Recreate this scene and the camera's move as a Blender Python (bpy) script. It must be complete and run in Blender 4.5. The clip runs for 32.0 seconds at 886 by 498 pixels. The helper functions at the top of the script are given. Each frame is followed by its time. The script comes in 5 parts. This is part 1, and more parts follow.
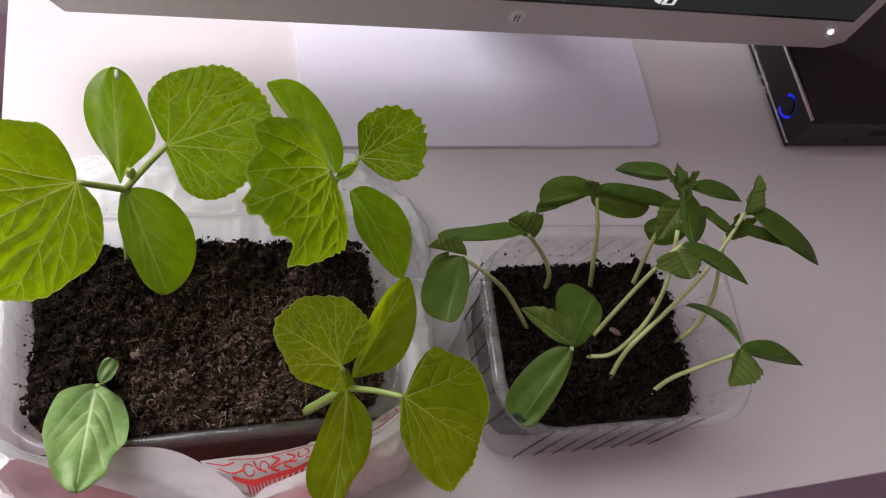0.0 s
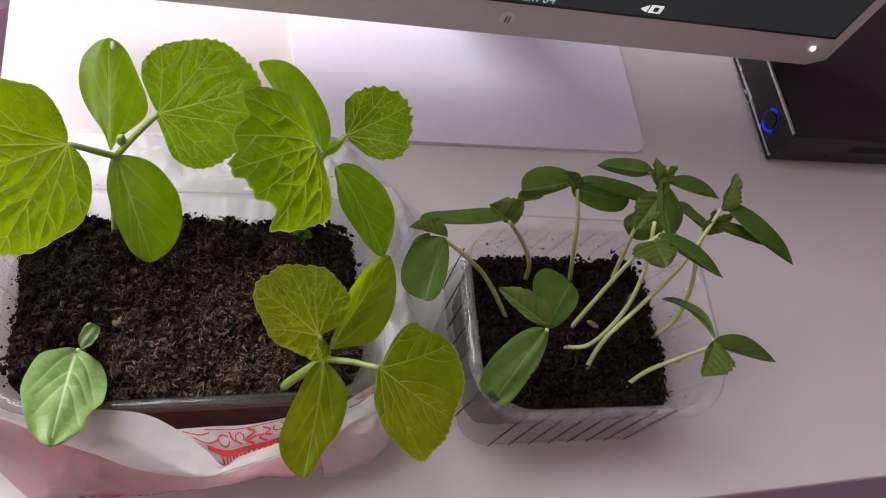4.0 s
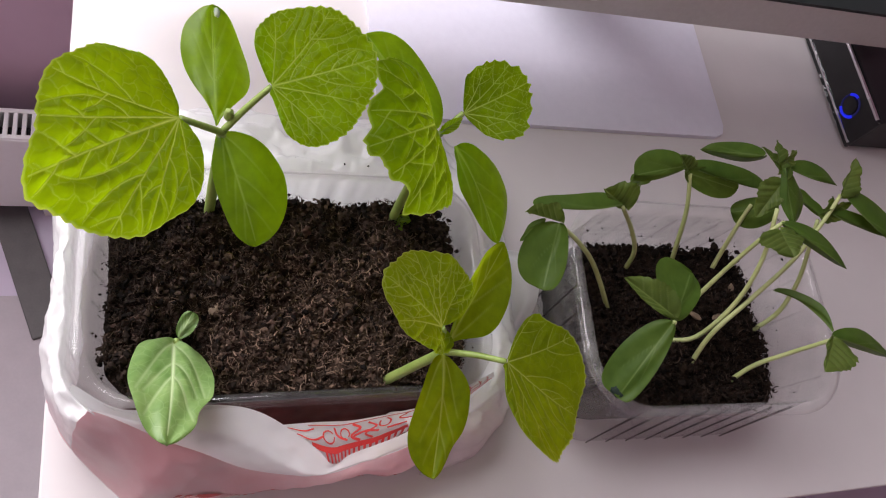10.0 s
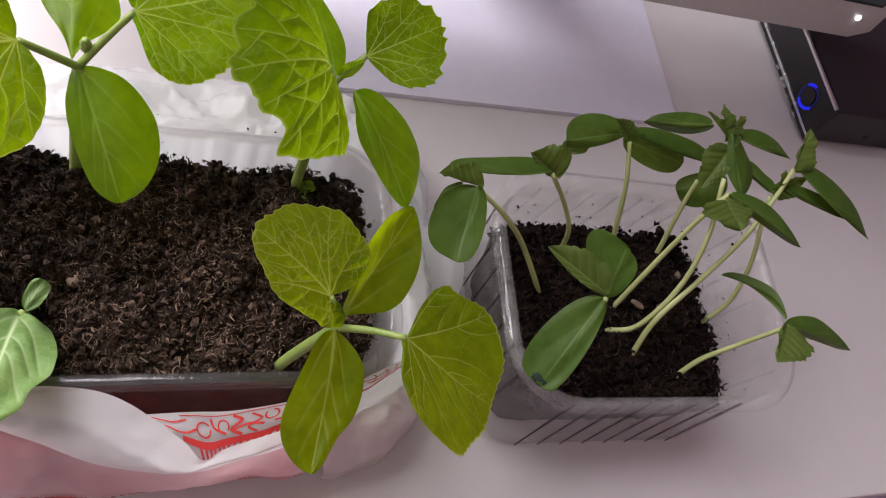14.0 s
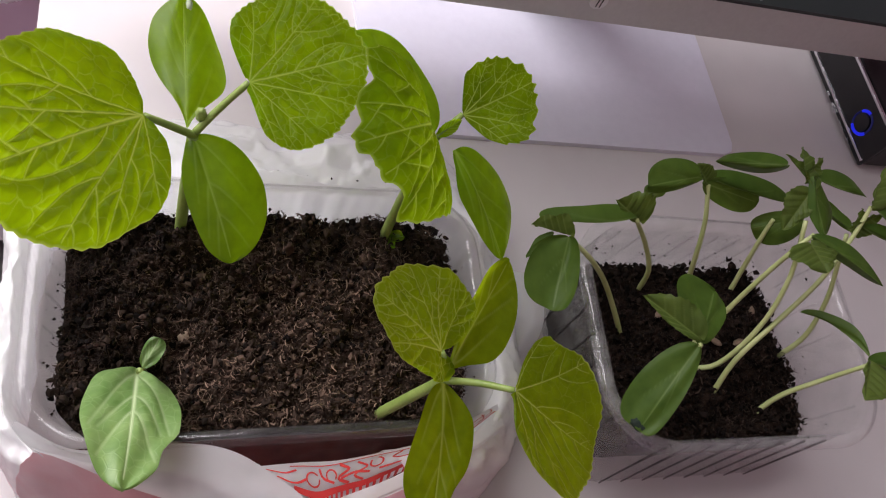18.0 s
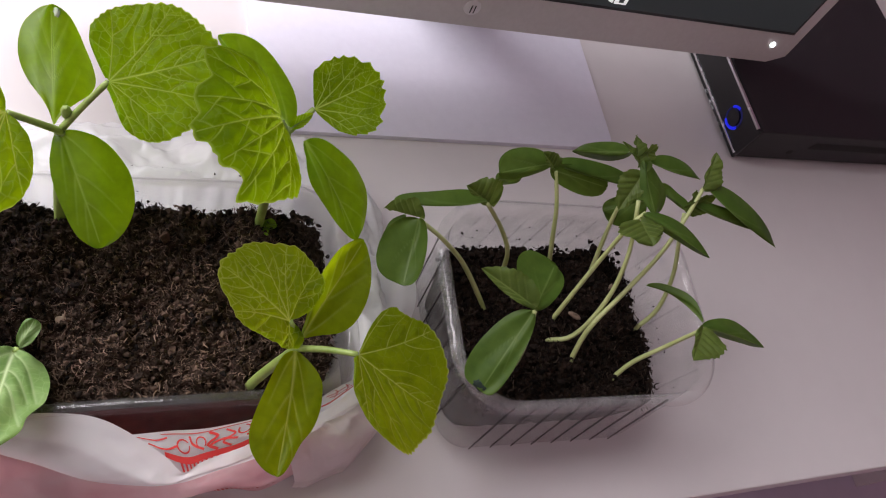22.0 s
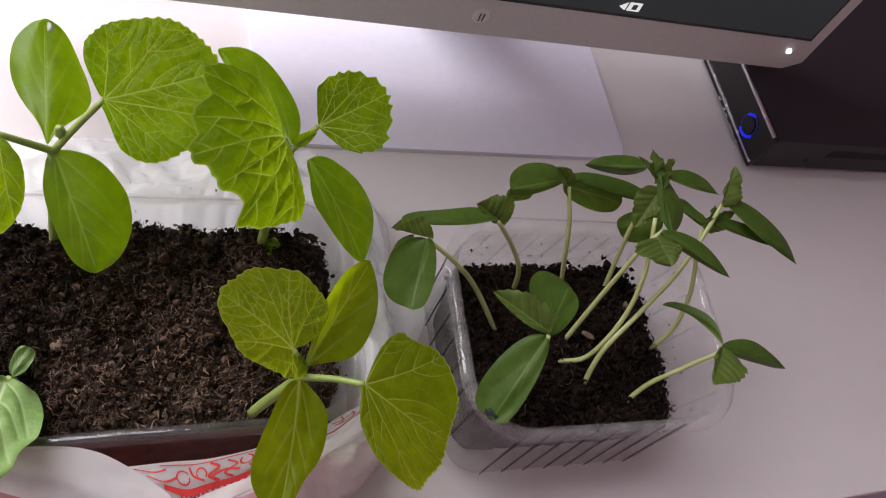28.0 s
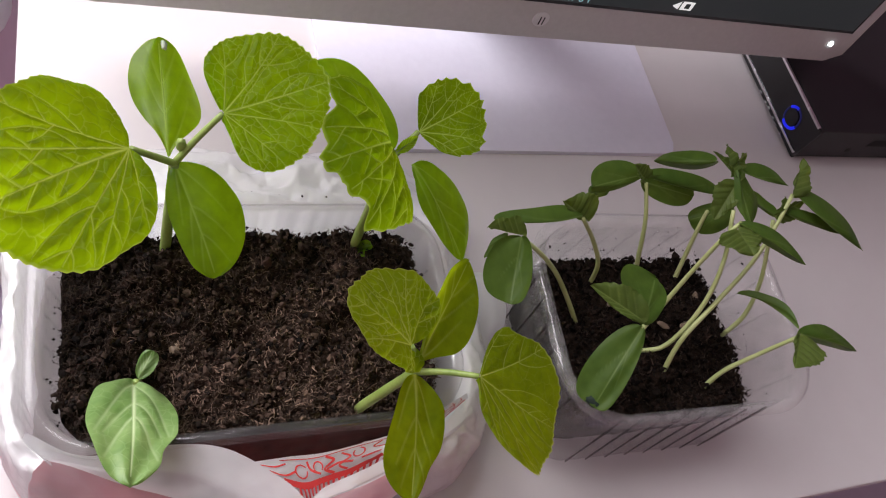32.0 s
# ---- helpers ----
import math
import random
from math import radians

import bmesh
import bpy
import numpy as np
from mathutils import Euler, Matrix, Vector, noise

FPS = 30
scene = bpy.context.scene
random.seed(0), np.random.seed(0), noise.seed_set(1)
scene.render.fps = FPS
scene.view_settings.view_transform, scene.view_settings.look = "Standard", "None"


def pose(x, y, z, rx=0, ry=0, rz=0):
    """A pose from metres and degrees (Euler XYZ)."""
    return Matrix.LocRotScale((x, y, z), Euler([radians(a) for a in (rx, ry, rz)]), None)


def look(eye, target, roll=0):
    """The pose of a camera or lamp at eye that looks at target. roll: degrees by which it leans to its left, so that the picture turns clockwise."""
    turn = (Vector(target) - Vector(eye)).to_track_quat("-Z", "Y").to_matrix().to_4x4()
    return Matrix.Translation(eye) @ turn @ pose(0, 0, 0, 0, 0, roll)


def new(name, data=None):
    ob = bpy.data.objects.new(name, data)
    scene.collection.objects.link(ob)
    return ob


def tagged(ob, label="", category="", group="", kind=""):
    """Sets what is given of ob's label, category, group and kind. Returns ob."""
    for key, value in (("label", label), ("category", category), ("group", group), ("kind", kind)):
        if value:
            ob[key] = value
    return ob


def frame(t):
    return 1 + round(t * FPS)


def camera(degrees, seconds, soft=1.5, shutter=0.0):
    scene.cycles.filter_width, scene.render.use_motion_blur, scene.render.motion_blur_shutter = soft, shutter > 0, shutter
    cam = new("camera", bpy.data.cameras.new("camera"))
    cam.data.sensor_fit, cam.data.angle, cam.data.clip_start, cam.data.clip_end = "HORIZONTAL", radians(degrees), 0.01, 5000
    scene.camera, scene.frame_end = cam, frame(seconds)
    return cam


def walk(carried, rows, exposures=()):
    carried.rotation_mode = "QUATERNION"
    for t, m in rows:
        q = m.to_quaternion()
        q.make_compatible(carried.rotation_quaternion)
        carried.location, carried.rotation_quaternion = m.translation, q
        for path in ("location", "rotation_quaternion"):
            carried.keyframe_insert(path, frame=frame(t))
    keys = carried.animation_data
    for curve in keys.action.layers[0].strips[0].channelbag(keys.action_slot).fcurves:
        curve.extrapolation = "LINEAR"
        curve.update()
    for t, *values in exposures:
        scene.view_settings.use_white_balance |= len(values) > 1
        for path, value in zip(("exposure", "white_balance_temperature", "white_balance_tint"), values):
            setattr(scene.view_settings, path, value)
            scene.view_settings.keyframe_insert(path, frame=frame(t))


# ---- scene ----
cam = camera(60.7, 32.0, soft=1.1)
METRES, EYE, TILT, LEAN, TURN = 0.72, 0.4512, -66.99, -15.61, -9.2
ROWS = [
    (0.0, 0.0, 0.0, 0.0, 0.0, 0.0, -0.0),
    (0.5, -0.0023, -0.0002, -0.0003, 0.24, -0.02, -0.3),
    (1.0, -0.0025, -0.0003, 0.0001, 0.4, -0.17, -0.9),
    (1.5, -0.0014, 0.0005, -0.0058, 0.37, -0.32, -1.07),
    (2.0, 0.0026, -0.0073, -0.019, 0.31, -0.34, -1.11),
    (2.5, 0.0089, -0.0107, -0.0233, -0.03, 0.62, -1.45),
    (4.5, 0.0091, -0.0065, -0.0381, -0.49, 2.25, -2.06),
    (5.0, 0.0136, 0.0032, -0.0388, -0.14, 2.01, -2.15),
    (5.5, 0.0004, 0.008, -0.0384, 0.1, 1.5, -2.39),
    (6.0, -0.0093, 0.0128, -0.0463, 0.07, 1.09, -2.52),
    (6.5, -0.0065, 0.0169, -0.0447, 0.21, 0.83, -2.51),
    (7.0, -0.0128, 0.0129, -0.0413, 0.34, 0.83, -2.69),
    (7.5, -0.0145, -0.0007, -0.0479, 0.15, 0.85, -2.95),
    (8.0, -0.0268, -0.0139, -0.0542, -0.48, 1.1, -3.02),
    (8.5, -0.0398, -0.0099, -0.0503, -0.8, 1.38, -2.78),
    (9.0, -0.0506, 0.004, -0.0479, -1.08, 1.32, -2.73),
    (9.5, -0.0662, 0.0141, -0.0441, -1.19, 1.28, -2.59),
    (10.0, -0.077, 0.023, -0.0381, -1.3, 1.3, -2.5),
    (10.5, -0.0886, 0.026, -0.0363, -1.79, 1.28, -1.85),
    (11.0, -0.0916, 0.0304, -0.0402, -3.18, 1.42, -0.35),
    (11.5, -0.1104, 0.041, -0.0465, -4.72, 1.79, -0.4),
    (12.0, -0.1059, 0.0633, -0.0624, -5.17, 4.63, -1.28),
    (12.5, -0.0918, 0.0984, -0.0755, -5.18, 5.76, -1.49),
    (13.0, -0.0635, 0.1121, -0.0756, -4.79, 5.87, -2.0),
    (13.5, -0.042, 0.1013, -0.0817, -4.0, 4.74, -2.54),
    (15.5, -0.0186, 0.0687, -0.0488, -2.29, 2.59, -4.56),
    (16.0, -0.0307, 0.0705, -0.0568, -2.31, 2.37, -4.61),
    (16.5, -0.0521, 0.0664, -0.0583, -2.44, 2.33, -3.95),
    (17.0, -0.0669, 0.071, -0.0611, -2.57, 2.31, -3.5),
    (17.5, -0.0676, 0.0753, -0.0558, -2.38, 2.95, -2.58),
    (18.0, -0.0802, 0.0754, -0.0511, -2.06, 4.35, -2.04),
    (18.5, -0.0805, 0.0634, -0.0525, -1.81, 5.99, -1.84),
    (19.0, -0.0757, 0.0429, -0.0583, -1.87, 6.55, -1.36),
    (19.5, -0.0719, 0.0337, -0.0635, -2.49, 6.18, -1.0),
    (20.0, -0.0607, 0.0215, -0.0688, -3.23, 5.66, -0.77),
    (20.5, -0.0522, 0.0162, -0.0655, -3.53, 5.57, -0.83),
    (21.0, -0.0321, 0.0226, -0.0633, -3.93, 5.36, -0.62),
    (21.5, -0.0189, 0.0246, -0.0683, -4.37, 5.22, -0.34),
    (22.0, -0.0096, 0.0275, -0.0735, -4.41, 5.31, -0.35),
    (22.5, 0.0009, 0.0308, -0.0829, -4.28, 5.38, -0.4),
    (23.0, 0.0118, 0.0311, -0.0882, -3.97, 5.57, -0.46),
    (23.5, 0.0243, 0.0393, -0.0868, -3.9, 5.78, -0.7),
    (24.0, 0.0292, 0.0536, -0.0795, -3.48, 5.85, -0.99),
    (24.5, 0.0221, 0.0558, -0.0798, -2.99, 5.98, -1.15),
    (25.0, 0.0119, 0.0516, -0.0816, -2.98, 6.02, -1.11),
    (25.5, -0.0035, 0.0462, -0.0785, -3.15, 5.94, -0.98),
    (27.5, -0.0476, 0.0488, -0.0775, -3.76, 5.53, -0.16),
    (28.0, -0.011, 0.0463, -0.0575, -4.0, 5.29, -0.23),
    (28.5, 0.0221, 0.0607, -0.0506, -3.98, 4.82, -0.09),
    (29.0, 0.033, 0.0808, -0.0395, -3.5, 4.33, -0.19),
    (29.5, 0.0319, 0.0935, -0.0424, -2.72, 3.71, -0.3),
    (30.0, 0.0236, 0.0885, -0.0458, -2.35, 3.25, -0.33),
    (30.5, 0.0045, 0.0797, -0.049, -2.6, 3.17, -0.28),
    (31.0, -0.0269, 0.064, -0.0546, -3.02, 3.21, -0.12),
    (31.5, -0.0696, 0.0501, -0.064, -3.44, 3.35, 0.44),
    (32.0, -0.0774, 0.0292, -0.0594, -3.93, 5.22, 1.49),
]
walk(cam, [(t, pose(0, 0, EYE, TILT, LEAN, TURN) @ pose(METRES * x, METRES * y, METRES * z, 90 + pitch, roll, yaw)) for t, x, y, z, yaw, pitch, roll in ROWS],
     [(0.0, -0.20), (1.0, -0.10), (2.5, -0.06), (5.0, -0.06), (9.0, -0.04), (13.0, 0.0), (16.0, 0.12), (17.0, -0.04), (18.0, -0.18), (21.0, -0.10), (24.0, -0.02), (28.0, -0.03), (32.0, -0.05)])


# ---- world and light ----
world = bpy.data.worlds.new("sky")
world.use_nodes = True
scene.world = world
sky = world.node_tree.nodes.new("ShaderNodeTexSky")
sky.sky_type, sky.sun_disc, sky.sun_elevation, sky.sun_rotation = "NISHITA", False, radians(35), radians(-20)
world.node_tree.links.new(sky.outputs[0], world.node_tree.nodes["Background"].inputs[0])
world.node_tree.nodes["Background"].inputs[1].default_value = 0.1

WIN_X0, WIN_X1, WIN_Z0, WIN_Z1, WALL_Y = -1.36, 0.10, 0.20, 1.55, 0.60
lamp = bpy.data.lights.new("window_light", "AREA")
lamp.shape, lamp.size, lamp.size_y, lamp.energy, lamp.color = "RECTANGLE", WIN_X1 - WIN_X0 - 0.1, WIN_Z1 - WIN_Z0 - 0.1, 43.0, (0.98, 0.945, 0.975)
lamp_ob = new("window_light", lamp)
lamp_ob.matrix_world = look(((WIN_X0 + WIN_X1) / 2, WALL_Y + 0.06, (WIN_Z0 + WIN_Z1) / 2), (-0.2, -1.0, 0.1))


# ---- materials ----
def nodes_of(name):
    m = bpy.data.materials.new(name)
    m.use_nodes = True
    nt = m.node_tree
    return m, nt, nt.nodes, nt.links, nt.nodes["Principled BSDF"]


def node(nt, kind, **sets):
    n = nt.nodes.new(kind)
    for k, v in sets.items():
        if isinstance(v, bpy.types.NodeSocket):
            nt.links.new(v, n.inputs[k.replace("_", " ")])
        else:
            n.inputs[k.replace("_", " ")].default_value = v
    return n


def ramp(nt, fac, a, b, lo=0.0, hi=1.0):
    r = nt.nodes.new("ShaderNodeValToRGB")
    r.color_ramp.elements[0].position, r.color_ramp.elements[0].color = lo, (*a, 1)
    r.color_ramp.elements[1].position, r.color_ramp.elements[1].color = hi, (*b, 1)
    nt.links.new(fac, r.inputs[0])
    return r.outputs[0]


def mixed(nt, fac, a, b):
    m = nt.nodes.new("ShaderNodeMix")
    m.data_type = "RGBA"
    for sock, v in ((m.inputs[0], fac), (m.inputs[6], a), (m.inputs[7], b)):
        if isinstance(v, bpy.types.NodeSocket):
            nt.links.new(v, sock)
        else:
            sock.default_value = v if isinstance(v, (int, float)) else (*v, 1)
    return m.outputs[2]


def math_node(nt, op, a, b=0.0, clamp=False):
    m = nt.nodes.new("ShaderNodeMath")
    m.operation, m.use_clamp = op, clamp
    for i, v in enumerate((a, b)):
        if isinstance(v, bpy.types.NodeSocket):
            nt.links.new(v, m.inputs[i])
        else:
            m.inputs[i].default_value = v
    return m.outputs[0]


def lit_patch(nt):
    """How lit the peat is: a paler mound of painted daylight in the low tray, ragged at its edge."""
    geo = nt.nodes.new("ShaderNodeNewGeometry")
    far = nt.nodes.new("ShaderNodeVectorMath")
    far.operation = "DISTANCE"
    nt.links.new(geo.outputs["Position"], far.inputs[0])
    far.inputs[1].default_value = (0.018, 0.090, 0.045)
    n = node(nt, "ShaderNodeTexNoise", Vector=geo.outputs["Position"], Scale=38.0, Detail=4.0)
    ragged = math_node(nt, "MULTIPLY", math_node(nt, "SUBTRACT", n.outputs[0], 0.5), 2.4)
    core = math_node(nt, "SUBTRACT", 1.45, math_node(nt, "MULTIPLY", far.outputs["Value"], 15.0))
    return math_node(nt, "ADD", core, ragged, True)


def surface(name, a, b, rough=0.5, scale=40.0, bump=0.05, metal=0.0, depth=0.0005, spec=0.5, detail=6.0, daylit=False):
    """Two tones broken up by noise at two scales, with a fine relief."""
    m, nt, ns, ln, p = nodes_of(name)
    tc = ns.new("ShaderNodeTexCoord")
    n1 = node(nt, "ShaderNodeTexNoise", Vector=tc.outputs["Object"], Scale=scale, Detail=detail)
    n2 = node(nt, "ShaderNodeTexNoise", Vector=tc.outputs["Object"], Scale=scale * 9, Detail=3.0)
    f = math_node(nt, "ADD", math_node(nt, "MULTIPLY", n1.outputs[0], 0.7), math_node(nt, "MULTIPLY", n2.outputs[0], 0.3))
    # Daylight on the mound is put into the soil's tone.
    if daylit:
        f = math_node(nt, "MULTIPLY", f, math_node(nt, "ADD", math_node(nt, "MULTIPLY", lit_patch(nt), 0.4), 0.75))
    ln.new(ramp(nt, f, a, b, 0.3, 0.7), p.inputs["Base Color"])
    ln.new(math_node(nt, "ADD", math_node(nt, "MULTIPLY", n1.outputs[0], 0.2), rough - 0.1), p.inputs["Roughness"])
    p.inputs["Metallic"].default_value = metal
    p.inputs["Specular IOR Level"].default_value = spec
    bn = node(nt, "ShaderNodeBump", Strength=bump, Distance=depth, Height=n2.outputs[0])
    ln.new(bn.outputs[0], p.inputs["Normal"])
    return m


def scattered(name, a, b):
    """Loose pieces whose tone differs from one to the next."""
    m, nt, ns, ln, p = nodes_of(name)
    geo = ns.new("ShaderNodeNewGeometry")
    # Pieces on the mound are coloured paler, as if better lit.
    pale = math_node(nt, "ADD", math_node(nt, "MULTIPLY", lit_patch(nt), 0.95), 0.20)
    ln.new(ramp(nt, math_node(nt, "MULTIPLY", math_node(nt, "POWER", geo.outputs["Random Per Island"], 1.6), pale), a, b), p.inputs["Base Color"])
    p.inputs["Roughness"].default_value = 0.9
    p.inputs["Specular IOR Level"].default_value = 0.15
    return m


def glow(name, colour, strength):
    m, nt, ns, ln, p = nodes_of(name)
    p.inputs["Base Color"].default_value = (*colour, 1)
    p.inputs["Emission Color"].default_value = (*colour, 1)
    p.inputs["Emission Strength"].default_value = strength
    return m


def leaf_material(name, dark, light, vein, through_colour, share=0.55, rough=0.42, net=0.35, cell=170.0, relief=0.5, spec=0.2):
    m, nt, ns, ln, p = nodes_of(name)
    at = ns.new("ShaderNodeAttribute")
    at.attribute_name = "vein"
    fl = ns.new("ShaderNodeAttribute")
    fl.attribute_name = "flat"
    warp = node(nt, "ShaderNodeTexNoise", Vector=fl.outputs["Vector"], Scale=60.0, Detail=2.0)
    vadd = ns.new("ShaderNodeVectorMath")
    vadd.operation = "MULTIPLY_ADD"
    ln.new(warp.outputs["Color"], vadd.inputs[0])
    vadd.inputs[1].default_value = (0.003, 0.003, 0.0)
    ln.new(fl.outputs["Vector"], vadd.inputs[2])
    vor = node(nt, "ShaderNodeTexVoronoi", Vector=vadd.outputs[0], Scale=cell)
    vor.feature = "DISTANCE_TO_EDGE"
    edge = nt.nodes.new("ShaderNodeMapRange")
    ln.new(vor.outputs["Distance"], edge.inputs[0])
    for i, v in ((1, 0.0), (2, 0.055), (3, 1.0), (4, 0.0)):
        edge.inputs[i].default_value = v
    fine = node(nt, "ShaderNodeTexNoise", Vector=fl.outputs["Vector"], Scale=160.0, Detail=5.0)
    info = ns.new("ShaderNodeObjectInfo")
    broad = node(nt, "ShaderNodeTexNoise", Vector=fl.outputs["Vector"], Scale=45.0, Detail=3.0)
    tone = math_node(nt, "ADD", math_node(nt, "ADD", math_node(nt, "MULTIPLY", fine.outputs[0], 0.45), math_node(nt, "MULTIPLY", broad.outputs[0], 0.55)), math_node(nt, "MULTIPLY", info.outputs["Random"], 0.15))
    base = ramp(nt, tone, dark, light, 0.3, 0.85)
    lines = math_node(nt, "MAXIMUM", at.outputs["Fac"], math_node(nt, "MULTIPLY", edge.outputs[0], net))
    col = mixed(nt, lines, base, vein)
    ln.new(col, p.inputs["Base Color"])
    p.inputs["Roughness"].default_value = rough
    p.inputs["Specular IOR Level"].default_value = spec
    tr = ns.new("ShaderNodeBsdfTranslucent")
    lit = ramp(nt, tone, tuple(c * 0.58 for c in through_colour), tuple(min(1, c * 1.12) for c in through_colour), 0.36, 0.80)
    ln.new(mixed(nt, lines, lit, tuple(min(1, c * 1.3 + 0.17) for c in through_colour)), tr.inputs[0])
    hgt = math_node(nt, "ADD", math_node(nt, "MULTIPLY", lines, -0.7), math_node(nt, "MULTIPLY", fine.outputs[0], 0.3))
    bn = node(nt, "ShaderNodeBump", Strength=relief, Distance=0.0012, Height=hgt)
    ln.new(bn.outputs[0], p.inputs["Normal"])
    ln.new(bn.outputs[0], tr.inputs["Normal"])
    mx = ns.new("ShaderNodeMixShader")
    mx.inputs[0].default_value = share
    ln.new(p.outputs[0], mx.inputs[1])
    ln.new(tr.outputs[0], mx.inputs[2])
    ln.new(mx.outputs[0], ns["Material Output"].inputs[0])
    return m


def clear_plastic(name, haze=0.12, tint=(0.99, 0.99, 0.99)):
    m, nt, ns, ln, p = nodes_of(name)
    tr = ns.new("ShaderNodeBsdfTransparent")
    tr.inputs[0].default_value = (*tint, 1)
    p.inputs["Base Color"].default_value = (0.75, 0.75, 0.75, 1)
    p.inputs["Roughness"].default_value = 0.5
    tc = ns.new("ShaderNodeTexCoord")
    n1 = node(nt, "ShaderNodeTexNoise", Vector=tc.outputs["Object"], Scale=90.0, Detail=4.0)
    hz = nt.nodes.new("ShaderNodeMapRange")
    ln.new(n1.outputs[0], hz.inputs[0])
    for i, v in ((1, 0.35), (2, 0.75), (3, haze * 0.5), (4, haze * 1.7)):
        hz.inputs[i].default_value = v
    m1 = ns.new("ShaderNodeMixShader")
    ln.new(hz.outputs[0], m1.inputs[0])
    ln.new(tr.outputs[0], m1.inputs[1])
    ln.new(p.outputs[0], m1.inputs[2])
    gl = ns.new("ShaderNodeBsdfGlossy")
    gl.inputs["Roughness"].default_value = 0.08
    lw = ns.new("ShaderNodeLayerWeight")
    lw.inputs[0].default_value = 0.5
    fr = nt.nodes.new("ShaderNodeMapRange")
    ln.new(math_node(nt, "POWER", lw.outputs["Facing"], 4.0), fr.inputs[0])
    fr.inputs[3].default_value, fr.inputs[4].default_value = 0.03, 0.28
    bn = node(nt, "ShaderNodeBump", Strength=0.25, Distance=0.002, Height=n1.outputs[0])
    ln.new(bn.outputs[0], gl.inputs["Normal"])
    m2 = ns.new("ShaderNodeMixShader")
    ln.new(fr.outputs[0], m2.inputs[0])
    ln.new(m1.outputs[0], m2.inputs[1])
    ln.new(gl.outputs[0], m2.inputs[2])
    ln.new(m2.outputs[0], ns["Material Output"].inputs[0])
    return m


def bag_material(name, colour, pale=None, share=0.55, rough=0.3, crinkle=0.25):
    """Thin film that lets light through, with broad folds and sharp small creases."""
    m, nt, ns, ln, p = nodes_of(name)
    tc = ns.new("ShaderNodeTexCoord")
    n1 = node(nt, "ShaderNodeTexNoise", Vector=tc.outputs["Object"], Scale=16.0, Detail=5.0, Distortion=0.4)
    tint = ramp(nt, n1.outputs[0], colour, pale or tuple(c * 0.93 for c in colour), 0.38, 0.66)
    ln.new(tint, p.inputs["Base Color"])
    p.inputs["Roughness"].default_value = rough
    tr = ns.new("ShaderNodeBsdfTranslucent")
    ln.new(tint, tr.inputs[0])
    height = None
    for size, weight in ((34.0, 1.0), (80.0, 0.45), (190.0, 0.16)):
        bend = node(nt, "ShaderNodeTexNoise", Vector=tc.outputs["Object"], Scale=size * 0.6, Detail=2.0)
        warp = ns.new("ShaderNodeVectorMath")
        warp.operation = "MULTIPLY_ADD"
        ln.new(bend.outputs["Color"], warp.inputs[0])
        warp.inputs[1].default_value = (0.9 / size, 0.9 / size, 0.9 / size)
        ln.new(tc.outputs["Object"], warp.inputs[2])
        v = node(nt, "ShaderNodeTexVoronoi", Vector=warp.outputs[0], Scale=size)
        v.feature = "F1"
        h = math_node(nt, "MULTIPLY", v.outputs["Distance"], weight)
        height = h if height is None else math_node(nt, "ADD", height, h)
    bn = node(nt, "ShaderNodeBump", Strength=crinkle, Distance=0.004, Height=height)
    ln.new(bn.outputs[0], p.inputs["Normal"])
    mx = ns.new("ShaderNodeMixShader")
    mx.inputs[0].default_value = share
    ln.new(p.outputs[0], mx.inputs[1])
    ln.new(tr.outputs[0], mx.inputs[2])
    ln.new(mx.outputs[0], ns["Material Output"].inputs[0])
    return m


M_DESK = surface("white laminate", (0.628, 0.586, 0.590), (0.666, 0.623, 0.626), rough=0.6, scale=6, bump=0.02, spec=0.22)
M_EDGE = surface("white edge band", (0.72, 0.71, 0.71), (0.8, 0.79, 0.79), rough=0.4, scale=20, bump=0.02)
M_WALL = surface("mauve wall paint", (0.60, 0.44, 0.55), (0.65, 0.48, 0.59), rough=0.8, scale=5, bump=0.2)
# Pink chosen to warm the light that unseen walls throw back.
M_BOUNCE_PINK = surface("pink bounce wall paint", (0.64, 0.42, 0.42), (0.69, 0.46, 0.46), rough=0.8, scale=5, bump=0.2)
M_CEIL = surface("white ceiling paint", (0.75, 0.75, 0.74), (0.82, 0.82, 0.81), rough=0.9, scale=5, bump=0.1)
M_FLOOR = surface("violet grey floor tile", (0.62, 0.54, 0.68), (0.70, 0.61, 0.76), rough=0.45, scale=4, bump=0.05)
M_RAD = surface("white radiator enamel", (0.76, 0.76, 0.76), (0.82, 0.82, 0.82), rough=0.35, scale=12, bump=0.02)
M_DARK = surface("dark gap", (0.02, 0.02, 0.02), (0.04, 0.04, 0.04), rough=0.9)
M_SILVER = surface("silver painted plastic", (0.60, 0.585, 0.57), (0.66, 0.645, 0.63), rough=0.4, scale=300, bump=0.04, metal=0.1)
M_BLACK = surface("black textured steel", (0.012, 0.011, 0.013), (0.022, 0.02, 0.023), rough=0.5, scale=400, bump=0.3, spec=0.4)
M_GLOSSBLACK = surface("glossy black plastic", (0.008, 0.008, 0.009), (0.014, 0.014, 0.016), rough=0.22, scale=60, bump=0.01)
M_CHROME = surface("chrome strip", (0.7, 0.7, 0.72), (0.8, 0.8, 0.82), rough=0.25, scale=100, bump=0.01, metal=1.0)
M_STAND = surface("pale stand plastic", (0.74, 0.72, 0.82), (0.78, 0.76, 0.86), rough=0.4, scale=150, bump=0.02)
